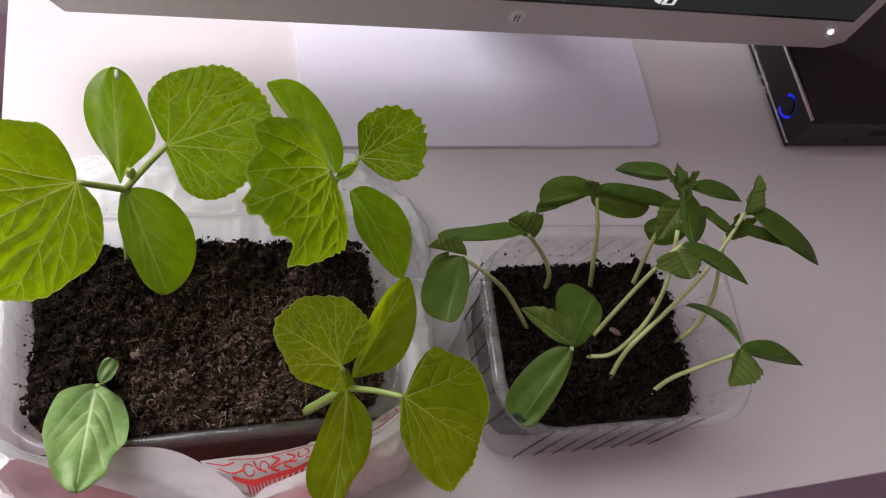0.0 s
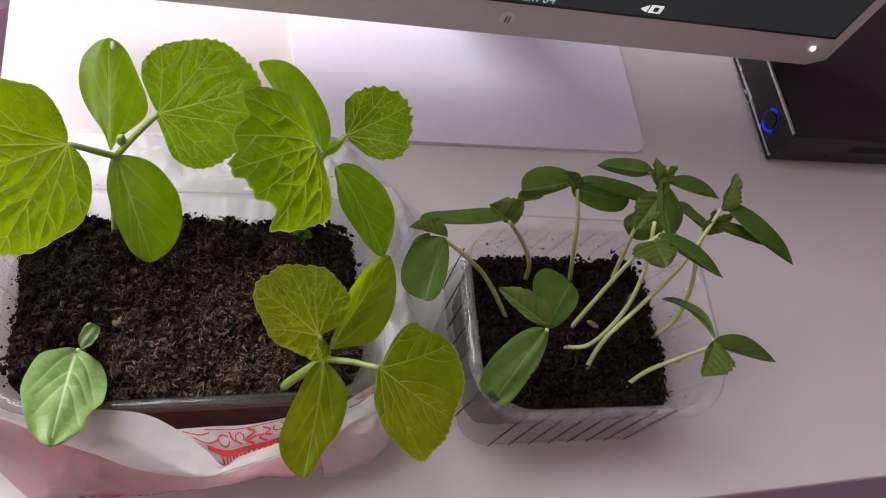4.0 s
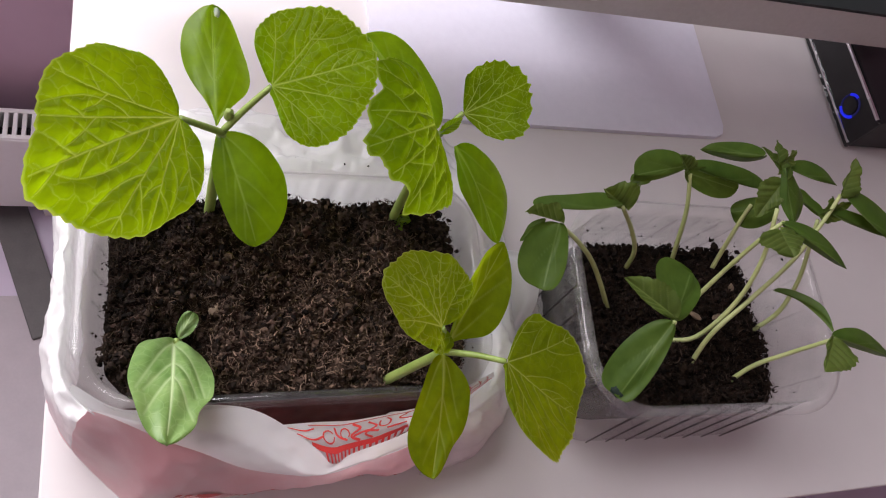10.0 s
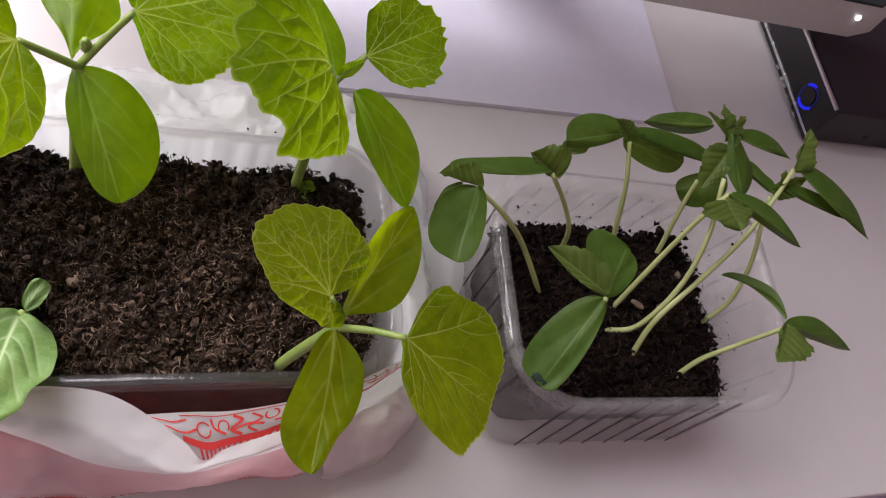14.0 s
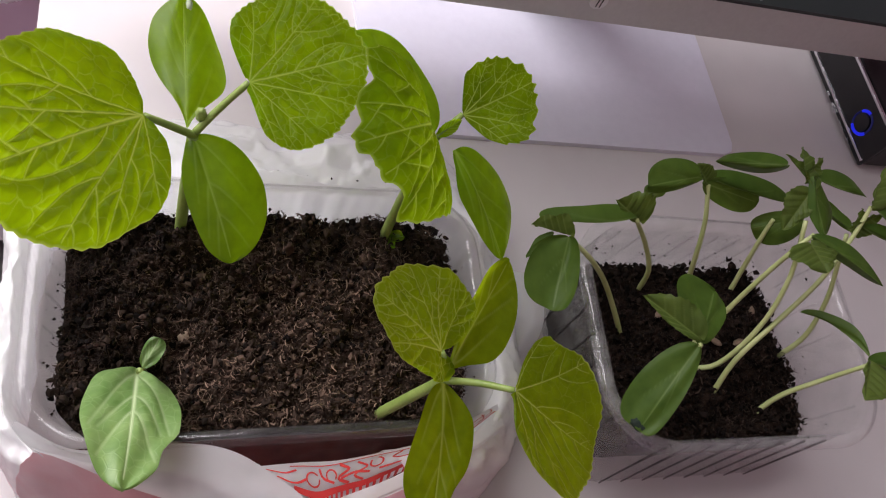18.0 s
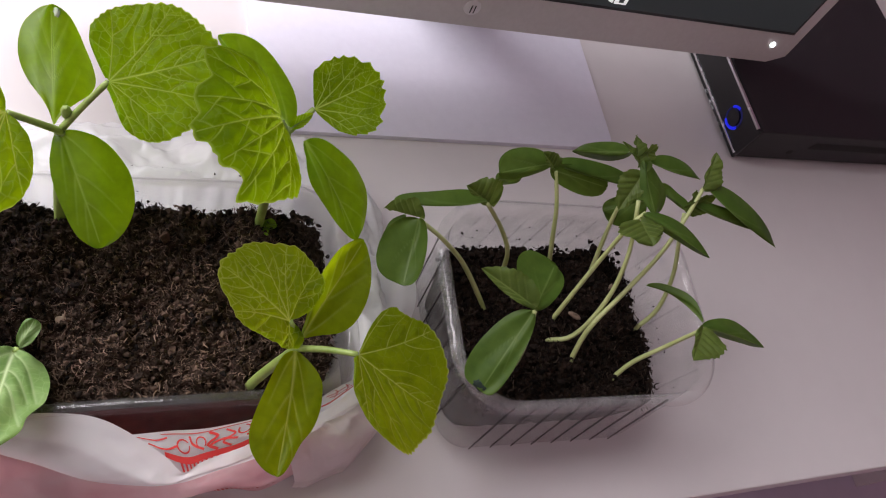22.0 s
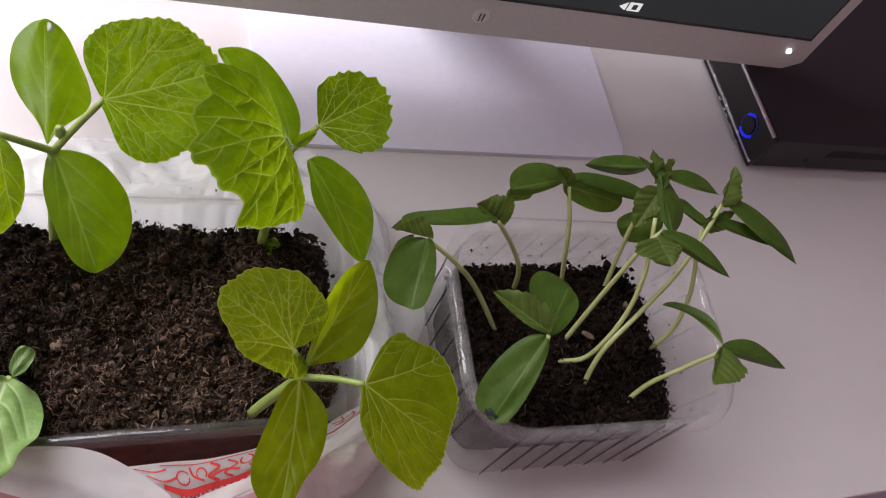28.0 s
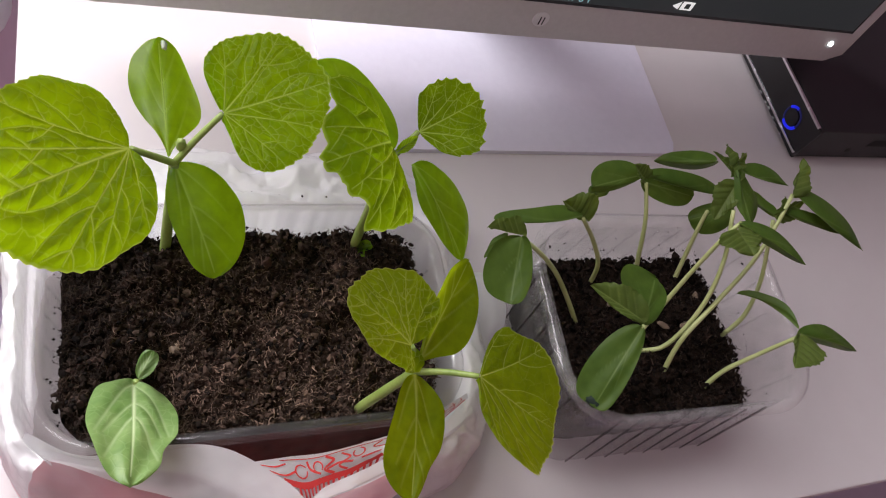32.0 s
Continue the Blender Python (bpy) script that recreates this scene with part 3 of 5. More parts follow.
def rounded(cx, cy, hw, hh, r, count, turn=0.0):
    """Points and outward directions round a rectangle with rounded corners, anticlockwise from the middle of its right side."""
    r = min(r, hw - 1e-4, hh - 1e-4)
    lens = []
    corners = [(hw - r, hh - r, 0), (-hw + r, hh - r, 90), (-hw + r, -hh + r, 180), (hw - r, -hh + r, 270)]
    segs = []
    for i, (x, y, a0) in enumerate(corners):
        px, py, _ = corners[i - 1]
        segs.append(("line", 2 * (hh - r) if i in (0, 2) else 2 * (hw - r), i))
        segs.append(("arc", math.pi / 2 * r, i))
    total = sum(s[1] for s in segs)
    pts = []
    ct, st = math.cos(radians(turn)), math.sin(radians(turn))
    for k in range(count):
        d = (k / count) * total
        for kind, ln_, i in segs:
            if d <= ln_ + 1e-12:
                break
            d -= ln_
        x, y, a0 = corners[i]
        if kind == "line":
            nx, ny = ((1, 0), (0, 1), (-1, 0), (0, -1))[i]
            sx, sy = ((hw, -hh + r), (hw - r, hh), (-hw, hh - r), (-hw + r, -hh))[i]
            tx, ty = (-ny, nx)
            p = (sx + tx * d, sy + ty * d)
        else:
            a = radians(a0) + d / r
            nx, ny = math.cos(a), math.sin(a)
            p = (x + r * nx, y + r * ny)
        pts.append(((cx + p[0] * ct - p[1] * st, cy + p[0] * st + p[1] * ct), (nx * ct - ny * st, nx * st + ny * ct)))
    return pts


# ---- the room ----
def plain_wall(name, bm, material, label):
    return tagged(part(name, bm, material), label, "wall", kind="structure")


FLOOR_Z = -0.74
ceiling = tagged(part("ceiling", box(-1.9, 3.0, -3.4, WALL_Y + 0.3, 1.80, 1.9), M_CEIL), "plain white painted ceiling", "ceiling", kind="structure")
floor = tagged(part("floor", box(-1.9, 3.0, -3.4, WALL_Y + 0.3, FLOOR_Z - 0.1, FLOOR_Z), M_FLOOR), "violet grey tiled floor", "floor", kind="structure")
bm = box(-1.9, WIN_X0, WALL_Y, WALL_Y + 0.25, FLOOR_Z, 1.8)
for b2 in (box(WIN_X1, 3.0, WALL_Y, WALL_Y + 0.25, FLOOR_Z, 1.8), box(WIN_X0, WIN_X1, WALL_Y, WALL_Y + 0.25, FLOOR_Z, WIN_Z0), box(WIN_X0, WIN_X1, WALL_Y, WALL_Y + 0.25, WIN_Z1, 1.8)):
    tmp = bpy.data.meshes.new("tmp")
    b2.to_mesh(tmp)
    b2.free()
    bm.from_mesh(tmp)
    bpy.data.meshes.remove(tmp)
plain_wall("wall_north", bm, M_WALL, "mauve painted wall with a window opening")
# Unseen walls added to close the room and tint its bounced light.
plain_wall("wall_west", box(-1.95, -1.9, -3.4, WALL_Y + 0.25, FLOOR_Z, 1.8), M_BOUNCE_PINK, "added unseen side wall, pink to warm bounced light")
plain_wall("wall_east", box(3.0, 3.05, -3.4, WALL_Y + 0.25, FLOOR_Z, 1.8), M_BOUNCE_PINK, "added unseen side wall, pink to warm bounced light")
plain_wall("wall_south", box(-1.95, 3.05, -3.45, -3.4, FLOOR_Z, 1.8), M_BOUNCE_PINK, "added unseen rear wall, pink to warm bounced light")

# ---- desk ----
DESK_X0, DESK_X1, DESK_Y0, DESK_Y1 = -0.111, 1.35, -0.009, 0.585
desk = thing("desk", "white laminate desk with straight edges beside a window", "desk", at=(0.6, 0.3, FLOOR_Z))
under(desk, part("tabletop", box(DESK_X0, DESK_X1, DESK_Y0, DESK_Y1, -0.026, 0.0, 0.0012), M_DESK))
for x in (DESK_X0 + 0.03, DESK_X1 - 0.05):
    under(desk, part("side_panel", box(x, x + 0.022, DESK_Y0 + 0.03, DESK_Y1 - 0.02, FLOOR_Z, -0.026, 0.001), M_EDGE))
under(desk, part("back_panel", box(DESK_X0 + 0.052, DESK_X1 - 0.05, DESK_Y1 - 0.06, DESK_Y1 - 0.04, FLOOR_Z + 0.25, -0.026, 0.001), M_EDGE))


# ---- monitor ----
MON_X, MON_HW, MON_Y, MON_Z0, MON_H = 0.211, 0.289, 0.314, 0.054, 0.345
SCR_IN, SCR_Z0 = 0.012, 0.031
monitor = thing("monitor", "silver framed desktop monitor showing a dark camera picture", "monitor", at=(MON_X, 0.36, 0.0))
TILT_M = Matrix.Translation((MON_X, MON_Y, MON_Z0)) @ pose(0, 0, 0, -4, 0, 0)


def on_monitor(ob, host=None):
    """Moves a mesh, drawn in the monitor's own metres (x along, z up, y back), to its place."""
    ob.data.transform(TILT_M)
    return under(host or monitor, ob)


bm = bmesh.new()
loop = [bm.verts.new((p[0], 0, p[1] + MON_H / 2)) for p, _ in rounded(0, 0, MON_HW, MON_H / 2, 0.008, 96)]
f = bm.faces.new(loop)
inner = bmesh.ops.extrude_face_region(bm, geom=[f])
bmesh.ops.translate(bm, vec=(0, 0.022, 0), verts=[v for v in inner["geom"] if isinstance(v, bmesh.types.BMVert)])
bmesh.ops.recalc_face_normals(bm, faces=bm.faces[:])
bezel = on_monitor(part("frame", bm, M_SILVER))
screen = on_monitor(part("screen", box(-MON_HW + SCR_IN, MON_HW - SCR_IN, -0.0012, 0.004, SCR_Z0, MON_H - SCR_IN, 0.0003), M_GLOSSBLACK))
on_monitor(part("picture", box(-MON_HW + 0.015, MON_HW - 0.015, -0.0017, -0.0013, SCR_Z0 + 0.003, MON_H - 0.015), M_SCREEN), screen)
on_monitor(part("back_cover", box(-0.2, 0.2, 0.022, 0.05, 0.06, 0.3, 0.012, 3), M_GLOSSBLACK))
bm = bmesh.new()
bmesh.ops.create_cone(bm, cap_ends=True, segments=40, radius1=0.0062, radius2=0.0060, depth=0.0008)
bmesh.ops.transform(bm, matrix=pose(0, -0.0004, 0.0165, 90, 0, 0), verts=bm.verts)
on_monitor(part("badge", bm, M_RAD, label="round pale badge"), bezel)
bm = bmesh.new()
bmesh.ops.create_uvsphere(bm, u_segments=16, v_segments=8, radius=0.0022)
bmesh.ops.transform(bm, matrix=pose(0.266, 0, 0.0185), verts=bm.verts)
on_monitor(part("power_light", bm, M_LED, label="small glowing white power light", smooth=True), bezel)

stand = thing("monitor_stand", "flat pale plastic monitor foot with rounded corners", "monitor stand", at=(0.21, 0.36, 0.0))
bm = bmesh.new()
loop = [bm.verts.new((p[0], p[1], 0.0)) for p, _ in rounded(0.21, 0.352, 0.1375, 0.099, 0.010, 120)]
f = bm.faces.new(loop)
inner = bmesh.ops.extrude_face_region(bm, geom=[f])
top = [v for v in inner["geom"] if isinstance(v, bmesh.types.BMVert)]
bmesh.ops.translate(bm, vec=(0, 0, 0.004), verts=top)
bmesh.ops.recalc_face_normals(bm, faces=bm.faces[:])
under(stand, part("foot_plate", bm, M_STAND))
under(stand, part("column", box(0.185, 0.237, 0.375, 0.40, 0.004, 0.26, 0.006), M_STAND))

# ---- recorder box ----
recorder = thing("video_recorder", "flat black metal recorder box with chrome strips", "recorder", at=(0.6, 0.4, 0.0))
RX0, RY0, RZ = 0.4640, 0.2520, 0.040
case = under(recorder, part("case", box(RX0 + 0.004, RX0 + 0.236, RY0, RY0 + 0.225, 0.004, RZ, 0.0012), M_BLACK))
front_panel = under(recorder, part("front_panel", box(RX0 + 0.0005, RX0 + 0.0045, RY0 - 0.0005, RY0 + 0.2255, 0.003, RZ - 0.0006, 0.0015), M_GLOSSBLACK))
under(front_panel, part("chrome_strip", box(RX0 - 0.0005, RX0 + 0.0016, RY0 + 0.001, RY0 + 0.225, 0.0074, 0.0096, 0.0004), M_CHROME))
under(front_panel, part("chrome_strip", box(RX0 - 0.0006, RX0 + 0.0016, RY0 + 0.003, RY0 + 0.225, RZ - 0.0020, RZ + 0.0003, 0.0004), M_CHROME))


# ---- trays ----
def tray_loops(cx, cy, hw0, hh0, hw1, hh1, z0, z1, r0, r1, turn, count=160):
    """A clear plastic tray: floor, sloping walls, a stepped shoulder and a turned-out rim."""
    rows = []
    for k in range(13):
        t = k / 12
        ease = 1 - (1 - min(1, t * 6)) ** 2 if t < 1 / 6 else 1
        z = z0 + (z1 - z0) * t
        w = t ** 0.9
        rows.append((hw0 + (hw1 - hw0) * w - 0.004 * (1 - ease), hh0 + (hh1 - hh0) * w - 0.004 * (1 - ease), z, r0 + (r1 - r0) * t))
    rows.append((hw1 + 0.0010, hh1 + 0.0010, z1 + 0.0007, r1 + 0.0010))
    rows.append((hw1 + 0.0040, hh1 + 0.0040, z1 + 0.0006, r1 + 0.0040))
    rows.append((hw1 + 0.0056, hh1 + 0.0056, z1 - 0.0002, r1 + 0.0056))
    rows.append((hw1 + 0.0060, hh1 + 0.0060, z1 - 0.0026, r1 + 0.0060))
    verts = []
    for hw, hh, z, r in rows:
        verts += [(p[0], p[1], z) for p, _ in rounded(cx, cy, hw, hh, r, count, turn)]
    faces = grid_faces(len(rows), count, True)
    faces.append(tuple(range(count)))
    return verts, faces, rows


def tray(name, label, cx, cy, hw0, hh0, hw1, hh1, z0, z1, r0, r1, turn, material, ribs):
    t = thing(name, label, "plant tray", at=(cx, cy, z0))
    v, f, rows = tray_loops(cx, cy, hw0, hh0, hw1, hh1, z0, z1, r0, r1, turn)
    me = mesh_from(v, f)
    body = under(t, add("body", me, material))
    body.modifiers.new("wall", "SOLIDIFY").thickness = 0.0004
    # slanting ribs pressed into the four walls
    ct, st = math.cos(radians(turn)), math.sin(radians(turn))
    for side, n, rib_material in ribs:
        for k in range(n):
            s = (k + 0.5) / n * 2 - 1
            pts = []
            for q in range(6):
                h = 0.10 + 0.78 * q / 5
                hw = hw0 + (hw1 - hw0) * h ** 0.9
                hh = hh0 + (hh1 - hh0) * h ** 0.9
                if side in ("front", "back"):
                    x, y = s * (hw0 - r0) * 1.12, (-hh if side == "front" else hh)
                else:
                    x, y = (-hw if side == "left" else hw), s * (hh0 - r0) * 1.1
                pts.append((cx + x * ct - y * st, cy + x * st + y * ct, z0 + (z1 - z0) * h))
            under(body, add("rib", tube(pts, 0.0004, 0.0006, 8, 6, 0.0), rib_material))
    return t


tray("seed_tray", "clear plastic tray of dark soil set in a carrier bag", 0.0055, 0.1180, 0.081, 0.0465, 0.0935, 0.0545, 0.004, 0.060, 0.020, 0.026, -0.5, M_CLEAR, (("left", 4, M_CLEAR), ("right", 4, M_CLEAR)))
# Front and left ribs take the shaded tint, back and right stay clear.
tray("seed_tray", "tall clear ribbed plastic tray with cucumber seedlings", 0.2235, 0.0935, 0.0645, 0.0610, 0.0735, 0.0545, 0.0012, 0.085, 0.017, 0.028, -2.0, M_CLEAR_R, (("front", 8, M_RIB_SHADED), ("left", 7, M_RIB_SHADED), ("back", 7, M_CLEAR), ("right", 5, M_CLEAR)))


# ---- soil ----
def clump(x, y, size, seed):
    """Rounded lumps of about the given size: 1 on a lump's crown, 0 between lumps."""
    p = Vector((x / size, y / size, seed))
    w = Vector((noise.noise(p * 2.1), noise.noise(p * 2.1 + Vector((5, 3, 1))), 0)) * 0.35
    d = noise.voronoi(p + w)[0][0]
    return math.sqrt(max(0.0, 1 - (d * 1.15) ** 2))


def soil_height(x, y, base, rough):
    p = Vector((x * 90, y * 90, base * 100))
    h = 0.0075 * noise.noise(p * 0.45) + 0.0085 * clump(x, y, 0.014, 0.3) + 0.0045 * clump(x, y, 0.0058, 4.3) + 0.0024 * clump(x, y, 0.0026, 8.1) + 0.0030 * noise.noise(p * 3.7) + 0.0022 * noise.noise(p * 9.0) - 0.0080
    return base + rough * h


def lump_shape():
    """The points and faces of a small ball, to be made uneven."""
    bm = bmesh.new()
    bmesh.ops.create_icosphere(bm, subdivisions=1, radius=1.0)
    bmesh.ops.subdivide_edges(bm, edges=bm.edges[:6], cuts=1)
    bmesh.ops.triangulate(bm, faces=bm.faces[:])
    bm.verts.index_update()
    out = [tuple(v.co) for v in bm.verts], [tuple(v.index for v in f.verts) for f in bm.faces]
    bm.free()
    return out


def soil_bed(label, cx, cy, hw, hh, r, turn, base, depth, rough, seed, fibre):
    """A filled block of peat with a rough top, and loose crumbs and fibres on it."""
    t = thing("potting_soil", label, "soil", at=(cx, cy, base - depth), kind="stuff")
    rings, count = 170, 520
    verts = []
    for i in range(rings):
        k = (i + 0.0) / (rings - 1)
        for p, nn in rounded(0, 0, max(hw * k, 1e-3), max(hh * k, 1e-3), r * k, count, turn):
            x, y = cx + p[0], cy + p[1]
            edge = 0.0022 * noise.noise(Vector((x * 260, y * 260, 3))) * k ** 6
            x, y = x + nn[0] * edge, y + nn[1] * edge
            verts.append((x, y, soil_height(x, y, base, rough) - 0.004 * k ** 14))
    for dz, shr in ((0.006, 1.0), (depth * 0.5, 0.955), (depth, 0.90)):
        for p, nn in rounded(0, 0, hw * shr, hh * shr, r * shr, count, turn):
            x, y = cx + p[0], cy + p[1]
            e = 0.0012 * noise.noise(Vector((x * 200, y * 200, dz * 200)))
            verts.append((x + nn[0] * e, y + nn[1] * e, base - dz))
    nrow = rings + 3
    faces = grid_faces(nrow, count, True)
    faces.append(tuple(range((nrow - 1) * count, nrow * count))[::-1])
    under(t, add("soil_block", mesh_from(verts, faces), M_SOIL))
    rnd = random.Random(seed)
    cv, cf, fv, ff = [], [], [], []
    area = hw * hh * 4

    def spot():
        while True:
            x, y = rnd.uniform(-hw, hw), rnd.uniform(-hh, hh)
            if (max(0, abs(x) - hw + r) ** 2 + max(0, abs(y) - hh + r) ** 2) ** 0.5 < r:
                break
        a = radians(turn)
        return cx + x * math.cos(a) - y * math.sin(a), cy + x * math.sin(a) + y * math.cos(a)

    octa = [(1, 0, 0), (0, 1, 0), (-1, 0, 0), (0, -1, 0), (0, 0, 1), (0, 0, -1)]
    of = [(0, 1, 4), (1, 2, 4), (2, 3, 4), (3, 0, 4), (1, 0, 5), (2, 1, 5), (3, 2, 5), (0, 3, 5)]
    for _ in range(int(area * 230000)):
        x, y = spot()
        s = 0.0003 + 0.0010 * rnd.random() ** 3
        z = soil_height(x, y, base, rough) + s * 0.3
        i0 = len(cv)
        rot = Euler((rnd.random() * 6, rnd.random() * 6, rnd.random() * 6)).to_matrix()
        sx, sy, sz = rnd.uniform(0.6, 1.7), rnd.uniform(0.5, 1.1), rnd.uniform(0.4, 1.0)
        for q in octa:
            v = rot @ Vector((q[0] * sx * s, q[1] * sy * s, q[2] * sz * s)) * rnd.uniform(0.7, 1.25)
            cv.append((x + v.x, y + v.y, z + v.z))
        cf += [tuple(i0 + i for i in q) for q in of]
    ball, bface = lump_shape()
    for _ in range(int(area * 9000)):
        # clods: a handful of lumps stuck together
        x0, y0 = spot()
        size = rnd.uniform(0.0016, 0.0036)
        for _ in range(rnd.randint(4, 8)):
            x, y = x0 + rnd.gauss(0, size * 0.7), y0 + rnd.gauss(0, size * 0.7)
            s = size * rnd.uniform(0.25, 0.6)
            z = soil_height(x0, y0, base, rough) + rnd.uniform(-0.2, 0.8) * size
            i0 = len(cv)
            rot = Euler((rnd.random() * 6, rnd.random() * 6, rnd.random() * 6)).to_matrix()
            for q in ball:
                v = rot @ Vector((q[0] * s * 1.3, q[1] * s, q[2] * s * 0.8)) * rnd.uniform(0.5, 1.45)
                cv.append((x + v.x, y + v.y, z + v.z))
            cf += [tuple(i0 + i for i in q) for q in bface]
    for _ in range(int(area * 120000)):
        x, y = spot()
        s = 0.0006 + 0.0013 * rnd.random() ** 3
        z = soil_height(x, y, base, rough) + s * 0.25
        i0 = len(cv)
        rot = Euler((rnd.random() * 6, rnd.random() * 6, rnd.random() * 6)).to_matrix()
        sx, sy, sz = rnd.uniform(0.8, 1.5), rnd.uniform(0.6, 1.1), rnd.uniform(0.45, 0.9)
        for q in ball:
            v = rot @ Vector((q[0] * sx * s, q[1] * sy * s, q[2] * sz * s)) * rnd.uniform(0.55, 1.35)
            cv.append((x + v.x, y + v.y, z + v.z))
        cf += [tuple(i0 + i for i in q) for q in bface]
    for _ in range(int(area * fibre)):
        x, y = spot()
        # Pale fibres skip the hollows, which puts shade there by colour.
        if clump(x, y, 0.0052, 4.3) * 0.5 + clump(x, y, 0.013, 0.3) * 0.5 < rnd.uniform(0.35, 0.75):
            continue
        z = soil_height(x, y, base, rough) + 0.0006
        ln_, w = 0.0006 + 0.0052 * rnd.random() ** 2.2, 0.00005 + 0.00030 * rnd.random() ** 3
        a, tilt, curl, arch = rnd.random() * 6.28, rnd.uniform(-0.7, 0.9), rnd.uniform(-1.3, 1.3), rnd.uniform(-0.3, 0.7)
        i0 = len(fv)
        for k in range(5):
            s = k / 4 - 0.5
            b = a + curl * s
            px, py, pz = x + ln_ * s * math.cos(b), y + ln_ * s * math.sin(b), z + ln_ * s * math.sin(tilt) + arch * ln_ * (0.25 - s * s)
            e = w * (1.15 - 1.6 * s * s)
            for dx, dz in ((0.0, e), (-e, -e * 0.6), (e, -e * 0.6)):
                fv.append((px - dx * math.sin(b), py + dx * math.cos(b), pz + dz))
        for k in range(4):
            for j in range(3):
                q = (j + 1) % 3
                ff.append((i0 + k * 3 + j, i0 + k * 3 + q, i0 + k * 3 + 3 + q, i0 + k * 3 + 3 + j))
    for _ in range(90):
        x = cx + rnd.uniform(-hw, hw) * 0.96
        y = cy + hh * rnd.uniform(0.84, 0.97)
        s = rnd.uniform(0.0010, 0.0024)
        z = soil_height(x, y, base, rough) + s * 0.3
        i0 = len(cv)
        rot = Euler((rnd.random() * 6, rnd.random() * 6, rnd.random() * 6)).to_matrix()
        for q in ball:
            v = rot @ Vector((q[0] * s * 1.3, q[1] * s, q[2] * s * 0.8)) * rnd.uniform(0.55, 1.35)
            cv.append((x + v.x, y + v.y, z + v.z))
        cf += [tuple(i0 + i for i in q) for q in bface]
    under(t, add("crumbs", mesh_from(cv, cf, False), M_CRUMB))
    under(t, add("fibres", mesh_from(fv, ff, False), M_FIBRE))
    return t


SOIL_L, SOIL_R = 0.043, 0.047
soil_bed("loose dark brown peat soil filling the low tray", 0.0065, 0.1180, 0.0878, 0.0508, 0.020, -0.5, SOIL_L, 0.037, 1.0, 5, 1150000)
soil_bed("loose dark brown peat soil filling the tall tray", 0.2225, 0.0925, 0.0635, 0.0500, 0.018, -2.0, SOIL_R, 0.044, 0.9, 6, 520000)

# ---- carrier bag round the low tray ----
bag = thing("carrier_bag", "crumpled thin white plastic carrier bag with red print", "plastic bag", at=(0.01, 0.12, 0.0))
FLAP_TOP = [(-0.092, 0.072, 0.061), (-0.071, 0.060, 0.060), (-0.037, 0.060, 0.060), (-0.014, 0.055, 0.060), (0.009, 0.039, 0.057), (0.018, 0.030, 0.056), (0.027, 0.034, 0.056), (0.049, 0.040, 0.056), (0.069, 0.048, 0.055), (0.087, 0.054, 0.053), (0.107, 0.069, 0.048)]
FLAP_LOW = [(-0.099, 0.066, 0.046), (-0.081, 0.061, 0.048), (-0.056, 0.048, 0.049), (-0.040, 0.041, 0.050), (-0.020, 0.032, 0.050), (0.003, 0.027, 0.050), (0.018, 0.0265, 0.051), (0.032, 0.030, 0.050), (0.050, 0.034, 0.049), (0.070, 0.041, 0.048), (0.112, 0.058, 0.040)]
BAG_FOOT = [(-0.110, 0.085, 0.001), (-0.102, 0.060, 0.001), (-0.078, 0.032, 0.001), (-0.067, 0.025, 0.001), (-0.026, 0.025, 0.001), (0.002, 0.029, 0.001), (0.026, 0.031, 0.001), (0.045, 0.030, 0.001), (0.061, 0.028, 0.001), (0.089, 0.040, 0.001), (0.123, 0.060, 0.001)]
PRINT_TOP = [(-0.004, 0.0515, 0.044), (0.014, 0.0515, 0.045), (0.031, 0.051, 0.046), (0.054, 0.053, 0.050), (0.076, 0.0565, 0.052), (0.090, 0.063, 0.053), (0.106, 0.070, 0.051)]
PRINT_LOW = [(0.005, 0.041, 0.040), (0.020, 0.033, 0.036), (0.032, 0.035, 0.036), (0.052, 0.042, 0.040), (0.077, 0.050, 0.043), (0.091, 0.056, 0.044), (0.108, 0.066, 0.043)]


def loft(lines, nu, nv, amp=0.0, freq=60.0, seed=0.0, sharp=0.0, pinned=True):
    """A film stretched over several lines, with creases. Returns the grid of its points."""
    cs = [curve_points(c, nu) for c in lines]
    rows = []
    for i in range(nv):
        u = i / (nv - 1) * (len(cs) - 1)
        k = min(int(u), len(cs) - 2)
        t = u - k
        rows.append([a.lerp(b, t) for a, b in zip(cs[k], cs[k + 1])])
    out = []
    for i, r in enumerate(rows):
        for j, p in enumerate(r):
            v = i / (nv - 1)
            edge = min(1.0, 5 * v, 5 * (1 - v)) if pinned else 1.0
            q = p * freq + Vector((seed, seed * 2, 0))
            w = noise.noise(q) + 0.5 * noise.noise(q * 2.3) - sharp * abs(noise.noise(q * 1.4 + Vector((7, 0, 0)))) + 0.5 * sharp * abs(noise.noise(q * 3.1))
            d = Vector((0.25 * noise.noise(q + Vector((9, 9, 9))), -0.75, 0.6)) * (w * amp * edge)
            out.append(p + d)
    return out


FILMS = {}


def film(name, lines, material, nu=120, nv=24, label="", **kw):
    pts = loft(lines, nu, nv, **kw)
    FILMS[name] = under(bag, add(name, mesh_from(pts, grid_faces(nv, nu)), material, label=label))
    return pts


def shifted(line, dx=0.0, dy=0.0, dz=0.0):
    return [(x + dx, y + dy, z + dz) for x, y, z in line]


